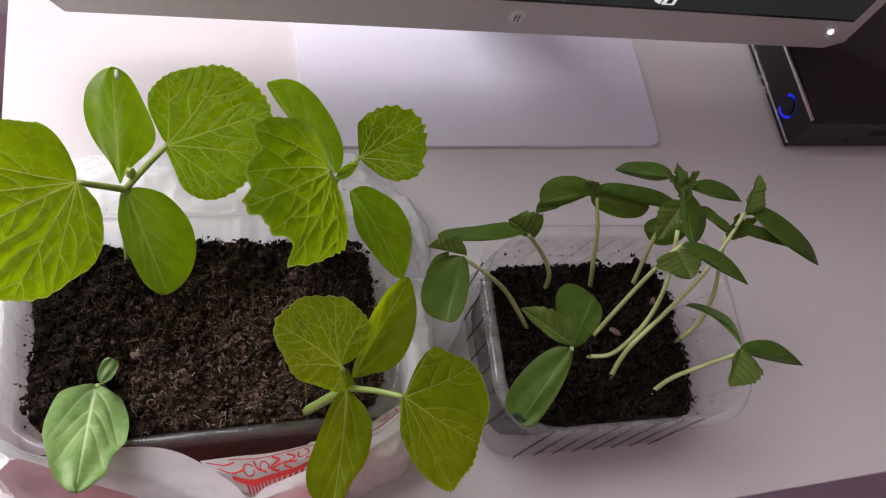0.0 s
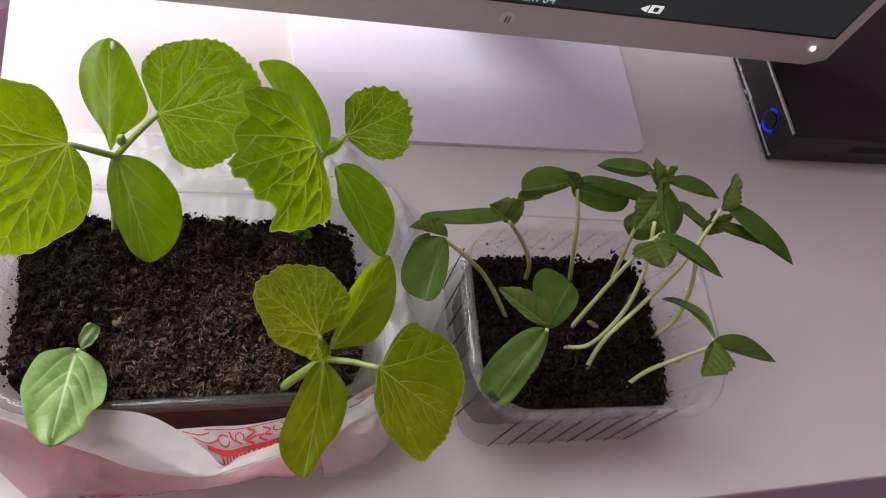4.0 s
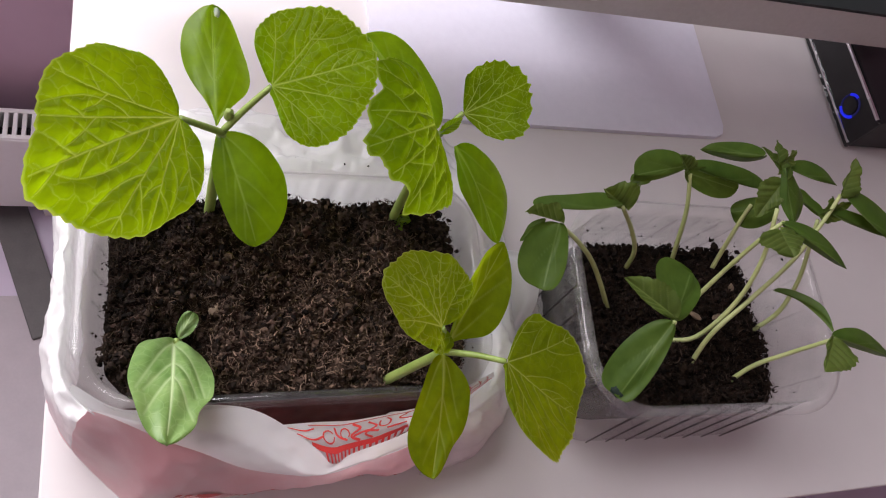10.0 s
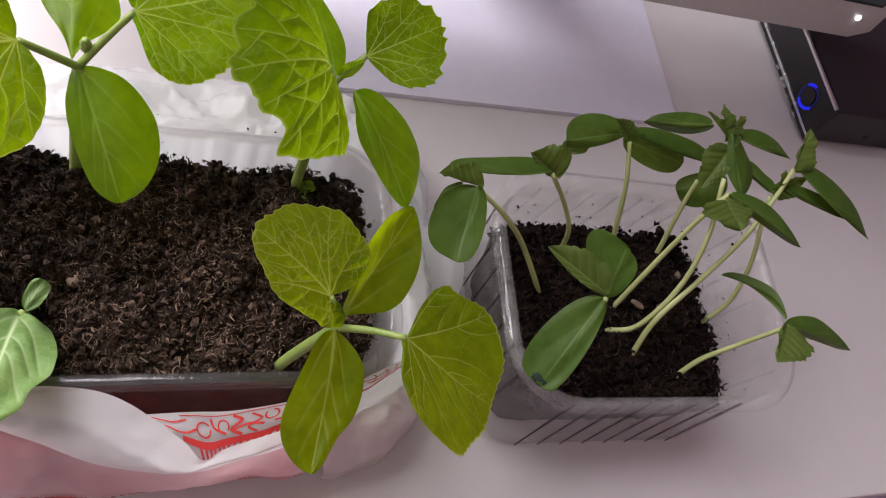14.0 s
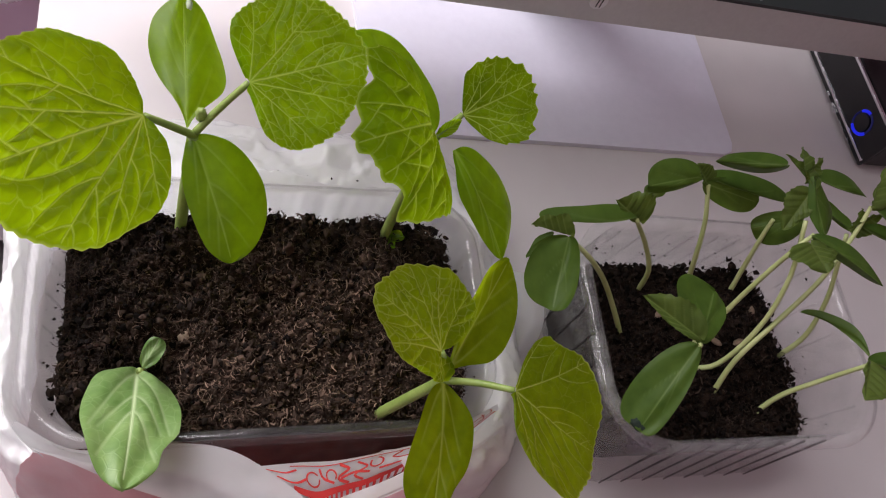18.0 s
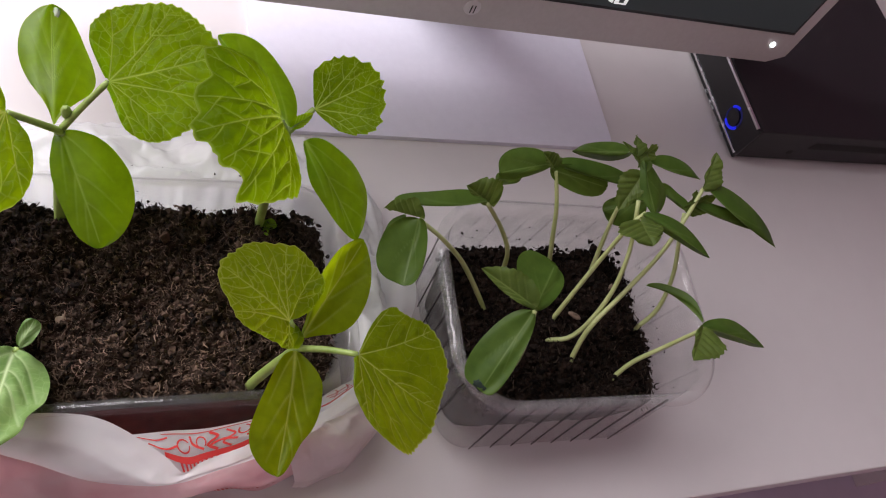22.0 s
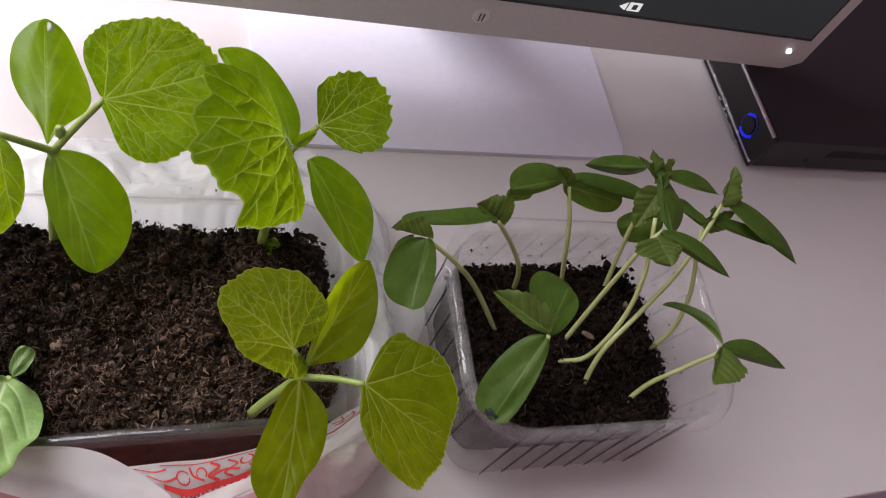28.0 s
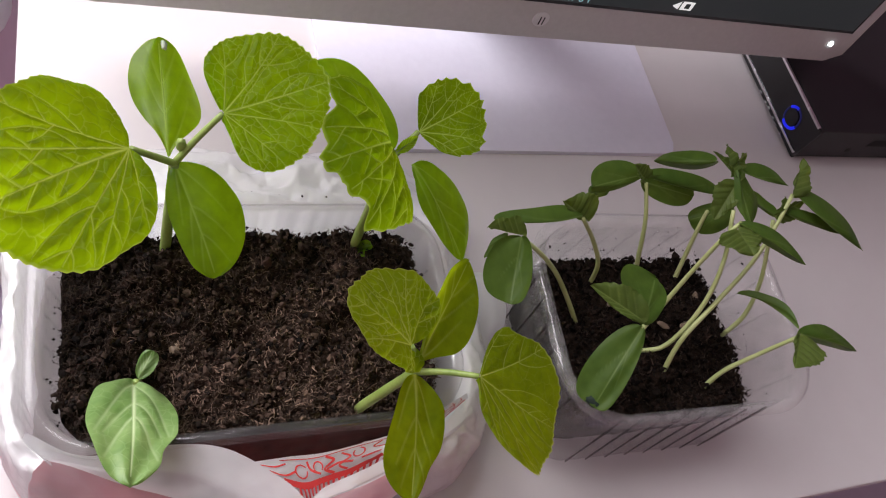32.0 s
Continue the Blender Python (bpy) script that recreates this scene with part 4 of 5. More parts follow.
MIDDLE = [((a[0] + b[0]) / 2, (a[1] + b[1]) / 2 - 0.003, (a[2] + b[2]) / 2 + 0.0025) for a, b in zip(FLAP_TOP, FLAP_LOW)]
BELLY = [((a[0] * 0.55 + b[0] * 0.45) * 1.03, a[1] * 0.5 + b[1] * 0.5 - 0.004, 0.024) for a, b in zip(FLAP_LOW, BAG_FOOT)]
film("turned_edge", [FLAP_TOP, MIDDLE, FLAP_LOW], M_BAG, 150, 20, "white turned-over bag edge", amp=0.0016, freq=45, sharp=0.6)
film("front_film", [shifted(FLAP_LOW, 0, 0.003, 0.001), BELLY, BAG_FOOT], M_BAGPINK, 150, 30, "pink tinted front of the bag", amp=0.0020, freq=40, seed=3, sharp=0.8)
inner = film("printed_fold", [PRINT_TOP, [((a[0] + b[0]) / 2, (a[1] + b[1]) / 2, (a[2] + b[2]) / 2 + 0.002) for a, b in zip(PRINT_TOP, PRINT_LOW)], PRINT_LOW, shifted(PRINT_LOW, 0, 0.006, -0.022)], M_BAG, 110, 22, "white inner fold with red print", amp=0.0010, freq=70, seed=5, sharp=0.6)

# Printed panel below the rim; the gap's shade is in its red.
film("inner_film", [[(-0.075, 0.0625, 0.049), (0.0, 0.0622, 0.050), (0.092, 0.0628, 0.046)], [(-0.072, 0.056, 0.030), (0.0, 0.054, 0.028), (0.092, 0.058, 0.028)], [(-0.066, 0.044, 0.010), (0.0, 0.040, 0.010), (0.090, 0.048, 0.012)]], M_RED_SHADED, 90, 16, "red inside of the bag with shade in its colour", amp=0.0012, freq=60, seed=9, sharp=0.5)

# side and rear of the bag: up along the tray, over the edge and down to the desk
HEM = rounded(0.013, 0.128, 0.122, 0.101, 0.060, 400)
WALL = rounded(0.0055, 0.1180, 0.1015, 0.0625, 0.030, 400, -0.5)


def skirt(name, k0, k1, rows, material, label, amp, seed, n=150, freq=42):
    verts = []
    for f, z, lift in rows:
        for c in range(n):
            k = k0 + (k1 - k0) * c / (n - 1)
            a, t = int(k) % 400, k - int(k)
            b = (a + 1) % 400
            ox, oy, nx, ny = (HEM[a][i][j] * (1 - t) + HEM[b][i][j] * t for i, j in ((0, 0), (0, 1), (1, 0), (1, 1)))
            ix, iy = (WALL[a][0][j] * (1 - t) + WALL[b][0][j] * t for j in (0, 1))
            x, y = ix + (ox - ix) * f, iy + (oy - iy) * f
            q = Vector((x * freq + seed, y * freq, f * 2.0))
            w = noise.noise(q) + 0.55 * noise.noise(q * 2.2) - 0.9 * abs(noise.noise(q * 1.7 + Vector((3, 1, 0)))) + 0.5 * abs(noise.noise(q * 4.2))
            zz = z + lift * noise.noise(Vector((x * 24 + seed, y * 24, 0)))
            verts.append((x + nx * w * amp * 0.6, y + ny * w * amp * 0.6, max(0.0008, zz + w * amp * min(1.0, z * 60))))
    under(bag, add(name, mesh_from(verts, grid_faces(len(rows), n)), material, label=label))


def spread(keys, n):
    """Rows between the given ones."""
    out = []
    for i in range(n):
        u = i / (n - 1) * (len(keys) - 1)
        k = min(int(u), len(keys) - 2)
        t = u - k
        out.append(tuple(a + (b - a) * t for a, b in zip(keys[k], keys[k + 1])))
    return out


skirt("rear_film", 22, 172, spread([(0.03, 0.012, 0), (0.15, 0.020, 0.002), (0.45, 0.024, 0.006), (0.85, 0.022, 0.008), (1.2, 0.015, 0.006), (1.40, 0.006, 0.003), (1.43, 0.0012, 0)], 52), M_BAGSIDE, "white crumpled rear of the bag lying on the desk", 0.0050, 1.0, 260, 30)
skirt("wall_film", 14, 176, spread([(0.0, 0.004, 0), (0.005, 0.026, 0), (0.012, 0.050, 0.001), (0.06, 0.0535, 0.0015)], 22), M_BAGBACK, "white film standing against the tray", 0.0016, 2.0, 220, 60)
skirt("side_film", 166, 262, spread([(0.0, 0.004, 0), (0.0, 0.050, 0), (0.12, 0.060, 0.001), (0.45, 0.058, 0.003), (0.75, 0.046, 0.004), (0.92, 0.022, 0.003), (0.98, 0.0012, 0)], 34), M_BAGSIDE, "white side of the bag over the tray rim", 0.0030, 4.0, 170)
skirt("side_film", 352, 428, spread([(0.0, 0.004, 0), (0.0, 0.040, 0), (0.15, 0.049, 0.001), (0.5, 0.046, 0.004), (0.8, 0.034, 0.005), (0.98, 0.014, 0.003), (1.0, 0.0012, 0)], 30), M_BAGSIDE, "white side of the bag over the tray rim", 0.0034, 8.0, 150)
handle = [(0.122, 0.150, 0.026), (0.143, 0.144, 0.034), (0.150, 0.130, 0.034), (0.149, 0.114, 0.028), (0.140, 0.098, 0.012)]
film("carry_handle", [handle, shifted(handle, -0.009, -0.002, 0.002), shifted(handle, -0.022, -0.004, -0.008)], M_BAG, 60, 10, "white loop handle lying on the desk", amp=0.0012, freq=70, seed=2, sharp=0.5)


def print_on(pts, nu, u0, u1, v0, v1, lift=0.00035, steps=4):
    """A patch of ink that follows a film's grid of points."""
    nv = len(pts) // nu
    vs, fs = [], []

    def at(u, v):
        x, y = min(u * (nu - 1), nu - 1.001), min(v * (nv - 1), nv - 1.001)
        i, j = int(y), int(x)
        fy, fx = y - i, x - j
        a, b, c, d = pts[i * nu + j], pts[i * nu + j + 1], pts[(i + 1) * nu + j], pts[(i + 1) * nu + j + 1]
        return a.lerp(b, fx).lerp(c.lerp(d, fx), fy)

    for i in range(steps + 1):
        for j in range(steps + 1):
            p = at(u0 + (u1 - u0) * j / steps, v0 + (v1 - v0) * i / steps)
            vs.append((p.x, p.y - lift * 0.6, p.z + lift))
    fs = grid_faces(steps + 1, steps + 1)
    return vs, fs


def ink(parts_, host="printed_fold"):
    vs, fs = [], []
    for v, f in parts_:
        o = len(vs)
        vs += v
        fs += [tuple(i + o for i in q) for q in f]
    under(FILMS[host], add("red_print", mesh_from(vs, fs), M_RED, label="red printed bars"))


NI = 110


def stroke(pts, nu, line, width, lift=0.0004, n=14):
    """A pen stroke of ink along a line given in the film's own u and v."""
    c = curve_points([(u, v, 0) for u, v in line], n)
    vs = []
    for i, p in enumerate(c):
        d = c[min(i + 1, n - 1)] - c[max(i - 1, 0)]
        side = Vector((-d.y, d.x * 4.0, 0)).normalized() * width
        for k in (-1, 1):
            q = p + Vector((side.x, side.y * 4.0, 0)) * k
            u, v = min(0.995, max(0.005, q.x)), min(0.99, max(0.01, q.y))
            vs.append(print_on(pts, nu, u, u, v, v, lift, 1)[0][0])
    return vs, grid_faces(n, 2)


def loop_of(u, v, ru, rv, a0=0, a1=330):
    return [(u + ru * math.cos(radians(a0 + (a1 - a0) * k / 7)), v + rv * math.sin(radians(a0 + (a1 - a0) * k / 7))) for k in range(8)]


ink([print_on(inner, NI, 0.16 + 0.024 * k, 0.171 + 0.024 * k, 0.49, 0.72 + 0.02 * math.sin(k)) for k in range(19)])
ink([stroke(inner, NI, [(0.10, 0.40), (0.20, 0.47), (0.32, 0.45), (0.44, 0.49), (0.56, 0.44), (0.66, 0.47)], 0.012, n=40)])
ink([stroke(inner, NI, line, w) for line, w in (
    ([(0.02, 0.06), (0.08, 0.14), (0.14, 0.10)], 0.003), ([(0.05, 0.22), (0.11, 0.30), (0.17, 0.24)], 0.004), (loop_of(0.20, 0.26, 0.030, 0.11), 0.0032),
    ([(0.24, 0.10), (0.25, 0.24), (0.30, 0.34)], 0.005), (loop_of(0.29, 0.22, 0.022, 0.10, 90, 400), 0.003), ([(0.33, 0.06), (0.36, 0.16), (0.32, 0.28), (0.36, 0.40)], 0.0055),
    ([(0.33, 0.30), (0.38, 0.25), (0.43, 0.32)], 0.005), ([(0.39, 0.08), (0.42, 0.20), (0.38, 0.30), (0.41, 0.42)], 0.004), (loop_of(0.45, 0.17, 0.020, 0.09, -80, 220), 0.003),
    ([(0.46, 0.32), (0.52, 0.30), (0.58, 0.36)], 0.005), ([(0.53, 0.06), (0.50, 0.14), (0.55, 0.20)], 0.003), ([(0.57, 0.10), (0.58, 0.24), (0.56, 0.40)], 0.004),
    ([(0.12, 0.04), (0.26, 0.06), (0.40, 0.035), (0.55, 0.05)], 0.0018))])
ink([stroke(inner, NI, line, w) for line, w in (
    ([(0.74, 0.36), (0.82, 0.40), (0.90, 0.34), (0.98, 0.30)], 0.0065), ([(0.78, 0.10), (0.84, 0.18), (0.92, 0.12)], 0.003), ([(0.80, 0.22), (0.86, 0.28), (0.95, 0.20)], 0.003),
    ([(0.84, 0.05), (0.85, 0.18), (0.83, 0.32)], 0.003), ([(0.90, 0.04), (0.91, 0.16), (0.90, 0.30)], 0.003), ([(0.95, 0.04), (0.96, 0.14), (0.95, 0.26)], 0.003))])
front = loft([shifted(FLAP_LOW, 0, 0.003, 0.001), BELLY, BAG_FOOT], 150, 30, amp=0.0020, freq=40, seed=3, sharp=0.8)
ink([print_on(front, 150, 0.33 + 0.0125 * k, 0.337 + 0.0125 * k, 0.66, 0.76, 0.0007) for k in range(40)] + [print_on(front, 150, 0.36, 0.385, 0.63, 0.78, 0.0009), print_on(front, 150, 0.46, 0.50, 0.60, 0.64, 0.0009), print_on(front, 150, 0.33, 0.83, 0.775, 0.790, 0.0008)], "front_film")


# ---- squash seedlings in the low tray ----
def dry_patch_of(at, along, wide, long):
    """A thin ragged patch on a leaf, lying along the given way."""
    bm = bmesh.new()
    bmesh.ops.create_icosphere(bm, subdivisions=3, radius=1.0)
    for v in bm.verts:
        k = 1 + 0.45 * noise.noise(v.co * 2.4 + Vector(at) * 500)
        v.co = Vector((v.co.x * wide * k, v.co.y * long * k, v.co.z * 0.0008))
    d = Vector(along).normalized()
    side = d.cross(Vector((0, 0, 1))).normalized()
    m = Matrix((side, d, side.cross(d))).transposed().to_4x4()
    m.translation = at
    bmesh.ops.transform(bm, matrix=m, verts=bm.verts)
    return bm


def squash_seedling(label, stem, radius, petioles=(), leaves=(), cotyledons=(), material=None, cot_material=None, bud=None, bract=None, flake=None):
    t = thing("squash_seedling", label, "seedling", "squash seedlings in the low tray", at=stem[0])
    under(t, add("stem", tube(stem, radius, radius * 0.85, 18, 12), M_STEM))
    for pts in petioles:
        under(t, add("leaf_stalk", tube(pts, radius * 0.62, radius * 0.5, 12, 10), M_STEM))
    for kw in leaves:
        under(t, add("leaf", true_leaf(**kw), material or M_SQUASH))
    for args, kw in cotyledons:
        under(t, add("seed_leaf", cotyledon(*args, **kw), cot_material or M_SQUASH_COT))
    if flake:
        under(t, part("dry_flake", dry_patch_of(flake, (-0.03, 1.0, 0.26), 0.0013, 0.0026), M_FLAKE, label="pale papery flake on the tip", smooth=True))
    if bract:
        under(t, add("bract", young_leaf(*bract), material or M_SQUASH, label="small folded leaf on the stalk"))
    if bud:
        bm = bmesh.new()
        bmesh.ops.create_icosphere(bm, subdivisions=3, radius=1.0)
        for v in bm.verts:
            v.co = Vector((v.co.x * 0.0022, v.co.y * 0.0022, v.co.z * 0.0045)) * (1 + 0.25 * noise.noise(v.co * 3))
        bmesh.ops.translate(bm, vec=bud, verts=bm.verts)
        under(t, part("bud", bm, M_STEM, label="small hairy folded bud", smooth=True))
    return t


COT_RIBS = ((0.02, 0.50, 0.62), (0.36, 0.76, 0.60), (0.60, 0.92, 0.40))
squash_seedling("bright green squash seedling with broad veined leaves",
    [(-0.0355, 0.158, 0.036), (-0.034, 0.163, 0.070), (-0.0315, 0.172, 0.106)], 0.0027,
    petioles=[[(-0.031, 0.172, 0.106), (-0.040, 0.169, 0.116), (-0.0490, 0.1664, 0.1252)], [(-0.0305, 0.173, 0.107), (-0.022, 0.178, 0.117), (-0.0118, 0.1826, 0.1290)]],
    leaves=[dict(base=(-0.0495, 0.1663, 0.1256), ahead=(-0.651, -0.623, 0.435), up=(0.544, 0.018, 0.839), bow=(-5.0, -8.1, -1.4), veins=(-3, -21, 33, -39, 48, 71), quilt=0.0014, tooth=0.014, teeth=44, vw=0.00042, cell=0.0060, curl=0.0008, net_tone=0.30,
                 rim=[(-118, 3), (-110, 20), (-105, 27.5), (-88, 32.5), (-68, 40.3), (-53, 45.4), (-39, 53.6), (-28, 55.5), (-17, 56.5), (-8, 61), (2, 63), (12, 57.5), (23, 54.5), (32, 52.4), (47, 47.5), (57, 41), (70, 35.5), (76, 30.8), (84, 23.6), (96, 14.9), (106, 7), (114, 2)]),
            dict(base=(-0.0114, 0.1827, 0.1294), ahead=(0.912, 0.408, -0.047), up=(0.194, -0.327, 0.925), bow=(3.4, -1.3, 3.1), veins=(-2, 34, -29, 68, -64, -88), quilt=0.0011, tooth=0.022, teeth=42, vw=0.00036, cell=0.0042, net_tone=0.55, curl=0.001,
                 rim=[(-124, 2), (-100, 11), (-97, 18.4), (-89, 25.2), (-79, 30.3), (-70, 33.2), (-58, 36), (-47, 38.5), (-36, 40.6), (-24, 44), (-10, 47.5), (2, 49.8), (19, 48.4), (31, 46), (49, 38.3), (67, 32.1), (78, 27.6), (90, 21.5), (95, 15), (97, 8), (100, 2)])],
    cotyledons=[(((-0.0338, 0.1746, 0.1075), (-0.0358, 0.2294, 0.1218), (-0.0505, 0.213, 0.111), (-0.0200, 0.203, 0.104)), dict(sides=((2.3, 3.2, 5.5, 8.6, 11.1, 13.2, 14.7, 15.6, 14.5), (4.0, 6.5, 11.5, 16.5, 18.6, 17.7, 15.8, 15.5, 16.0)), ribs=COT_RIBS)),
                (((-0.0315, 0.1724, 0.106), (-0.0153, 0.128, 0.0799), (-0.0022, 0.158, 0.092), (-0.0345, 0.152, 0.094)), dict(bend=0.004, sides=((20.2, 21.8, 21.9, 21.8, 22.2, 22.1, 22.2, 22.0, 22.0), (8.6, 8.6, 9.6, 9.8, 9.7, 9.6, 10.1, 10.7, 9.9)), ribs=COT_RIBS))],
    bud=(-0.0285, 0.177, 0.113), flake=(-0.0335, 0.2268, 0.1205))
squash_seedling("squash seedling with a large drooping toothed leaf",
    [(0.0605, 0.157, 0.036), (0.061, 0.160, 0.075), (0.064, 0.166, 0.122)], 0.0026,
    petioles=[[(0.064, 0.166, 0.122), (0.070, 0.171, 0.125), (0.0767, 0.1762, 0.1286)], [(0.064, 0.166, 0.122), (0.063, 0.168, 0.124), (0.0615, 0.1705, 0.1255)]],
    leaves=[dict(base=(0.0613, 0.1707, 0.1255), ahead=(-0.668, -0.531, 0.521), up=(0.66, -0.1, 0.745), slope=0.72, bow=(-8.63, -0.37, -1.84), veins=(0, -12, 26, -29, 12, 49), quilt=0.0013, tooth=0.025, teeth=30, vw=0.00045, cell=0.0065, net_tone=0.20, curl=0.0012,
                 rim=[(-100, 3), (-87, 21.8), (-65, 28), (-57, 33), (-44, 42), (-36, 53), (-29, 59.5), (-22, 56), (-12, 63.5), (-8, 62.5), (0, 68), (7, 63.4), (12, 64), (22, 59), (26, 65), (33, 60), (46, 48.5), (60, 41), (73, 32.5), (85, 26), (97, 19), (107, 11), (115, 3)]),
            dict(base=(0.0770, 0.1760, 0.1285), ahead=(0.839, 0.191, 0.509), up=(-0.282, -0.647, 0.709), bow=(-9.9, -3.3, 10.7), veins=(0, 23, -35, 44, -56), quilt=0.0009, tooth=0.055, teeth=18, teeth_sharp=1.5, vw=0.00030, cell=0.0036, net_tone=0.45,
                 rim=[(-80, 2), (-70, 8.5), (-67, 13.2), (-61, 18.5), (-52, 24.5), (-43, 29.5), (-27, 32.2), (-12, 33.8), (2, 34.6), (19, 32.3), (28, 30.3), (38, 27.5), (51, 23), (60, 19.5), (66, 16), (68, 11), (71, 5), (76, 2)])],
    cotyledons=[(((0.066, 0.173, 0.118), (0.037, 0.2265, 0.116), (0.0716, 0.1956, 0.1149), (0.044, 0.213, 0.115)), dict(ribs=COT_RIBS)),
                (((0.0707, 0.1585, 0.1277), (0.0982, 0.1232, 0.0985), (0.1041, 0.1511, 0.1035), (0.0735, 0.1360, 0.118)), dict(bend=0.002, sides=((18.4, 18.5, 18.9, 21.1, 23.4, 24.3, 24.6, 22.0, 20.0), (7.0, 7.0, 9.5, 10.8, 10.1, 8.9, 8.1, 7.8, 8.2)), ribs=COT_RIBS)),
                (((0.0620, 0.1560, 0.0490), (0.0690, 0.1550, 0.0545), (0.0662, 0.1585, 0.0545), (0.0658, 0.1530, 0.0520)), dict()),
                (((0.0620, 0.1545, 0.0480), (0.0645, 0.1500, 0.0525), (0.0648, 0.1527, 0.0525), (0.0618, 0.1515, 0.0510)), dict())],
    bract=((0.0665, 0.1680, 0.1240), (0.0760, 0.1735, 0.1285), (0.0700, 0.1730, 0.1275), (0.0725, 0.1685, 0.1255)))
squash_seedling("leaning olive green squash seedling with two round leaves",
    [(0.050, 0.071, 0.038), (0.054, 0.070, 0.062), (0.0655, 0.071, 0.096)], 0.0026,
    petioles=[[(0.0655, 0.070, 0.096), (0.076, 0.066, 0.104), (0.0872, 0.0608, 0.1105)], [(0.0655, 0.071, 0.096), (0.0640, 0.0735, 0.103), (0.0597, 0.0776, 0.1096)]],
    leaves=[dict(base=(0.0595, 0.0779, 0.1098), ahead=(-0.59, 0.441, 0.676), up=(0.596, -0.328, 0.733), bow=(-5.4, 2.8, 7.6), veins=(5, -26, 33, -45, -79, 124), quilt=0.0015, tooth=0.022, teeth=34, vw=0.00036, cell=0.0042, net_tone=0.60,
                 rim=[(-127, 1), (-121, 10), (-113, 16.5), (-107, 20.4), (-98, 22.6), (-80, 25.6), (-66, 28.1), (-51, 31.7), (-37, 33.5), (-21, 36.7), (-9, 37.4), (1, 39.2), (14, 37.4), (25, 33.5), (40, 30.5), (55, 20), (75, 14.5), (92, 12.6), (120, 12), (146, 12.4), (165, 14), (176, 11.5), (182, 3)]),
            dict(base=(0.0876, 0.0606, 0.1107), ahead=(0.365, -0.927, -0.086), up=(0.427, 0.084, 0.900), bow=(0.9, -5.9, 4.4), veins=(40, 86, -3, 119, -32), quilt=0.0009, tooth=0.018, teeth=44, vw=0.00030, cell=0.0046, net_tone=0.20,
                 rim=[(-84, 3), (-68, 6), (-52, 12.6), (-46, 19.6), (-39, 25.5), (-34, 31.8), (-27, 37.4), (-17, 43.2), (-4, 47), (13, 46.5), (23, 47.8), (38, 48.3), (50, 49.7), (60, 51), (72, 47.6), (82, 45), (90, 42.3), (101, 35.5), (108, 32.5), (119, 29), (125, 21), (127, 14), (128, 6), (132, 2)])],
    cotyledons=[(((0.0672, 0.0748, 0.0976), (0.1017, 0.1229, 0.0975), (0.1020, 0.1035, 0.0942), (0.0690, 0.0870, 0.1043)), dict(sides=((4.3, 4.3, 7.2, 12.0, 13.3, 12.9, 11.8, 9.9, 9.6), (8.0, 11.0, 16.0, 17.1, 16.6, 15.6, 14.2, 12.8, 11.5)), ribs=COT_RIBS)),
                (((0.0636, 0.0689, 0.096), (0.0508, 0.0155, 0.0995), (0.0400, 0.0340, 0.107), (0.0725, 0.0460, 0.096)), dict(bend=0.002, sides=((12.5, 14.7, 16.1, 15.2, 14.1, 12.1, 8.2, 7.3, 7.3), (10.6, 10.6, 11.0, 11.8, 13.3, 15.4, 18.0, 19.5, 19.5)), ribs=COT_RIBS))],
    material=M_OLIVE, cot_material=M_OLIVE)
squash_seedling("pale young squash seedling with one wide seed leaf",
    [(-0.0485, 0.0935, 0.036), (-0.0490, 0.0935, 0.044), (-0.0505, 0.0925, 0.050)], 0.0018,
    cotyledons=[(((-0.0512, 0.0928, 0.0497), (-0.0533, 0.0395, 0.0914), (-0.0345, 0.0715, 0.0665), (-0.0690, 0.0700, 0.0765)), dict(bend=0.004, ripple=0.0012, tone=1.0, pucker=0.0005, curl=-0.002, wide=1.3, nu=120, nv=91, sides=((22, 20.0, 17.8, 17.1, 17.4, 17.4, 13.5, 15.2, 14.0), (26, 23.5, 20.5, 18.8, 18.2, 17.6, 16.6, 16.5, 17.0)), ribs=((0.02, 0.62, 0.80), (0.30, 0.62, 0.62), (0.46, 0.82, 0.55)))),
                (((-0.0490, 0.0940, 0.049), (-0.0430, 0.1045, 0.0560), (-0.0415, 0.0980, 0.053), (-0.0490, 0.1020, 0.053)), dict())],
    cot_material=M_PALE_COT)


# ---- cucumber seedlings in the tall tray ----
def cucumber_seedling(stem, cotyledons=(), leaves=(), label="slender dark green cucumber seedling", withered=None):
    t = thing("cucumber_seedling", label, "seedling", "cucumber seedlings in the tall tray", at=stem[0])
    foot = (stem[0][0], stem[0][1], stem[0][2] - 0.006)
    under(t, add("stem", tube([foot, *stem], 0.0016, 0.0011, 28, 10), M_STEM_PALE))
    for *c, kw in cotyledons:
        if kw["blunt"] > 0.7:
            mid = [(p + q) / 2 for p, q in zip(c[2], c[3])]
            c[2:4] = [tuple(m + 0.74 * (p - m) for m, p in zip(mid, q)) for q in c[2:4]]
        under(t, add("seed_leaf", cotyledon(*c, nu=60, nv=35, tone=0.45, ripple=0.0006, wide=0.7, pucker=-0.00022, ribs=((0.30, 0.72, 0.5),), **kw), M_CUC_COT))
    for b, p, q, r in leaves:
        under(t, add("leaf", young_leaf(b, p, q, r), M_CUC))
    if withered:
        under(t, part("withered_tip", dry_patch_of(withered, (0.0241, 0.0297, 0.0230), 0.0042, 0.0022), M_WITHER, label="dark withered tip", smooth=True))
    return t


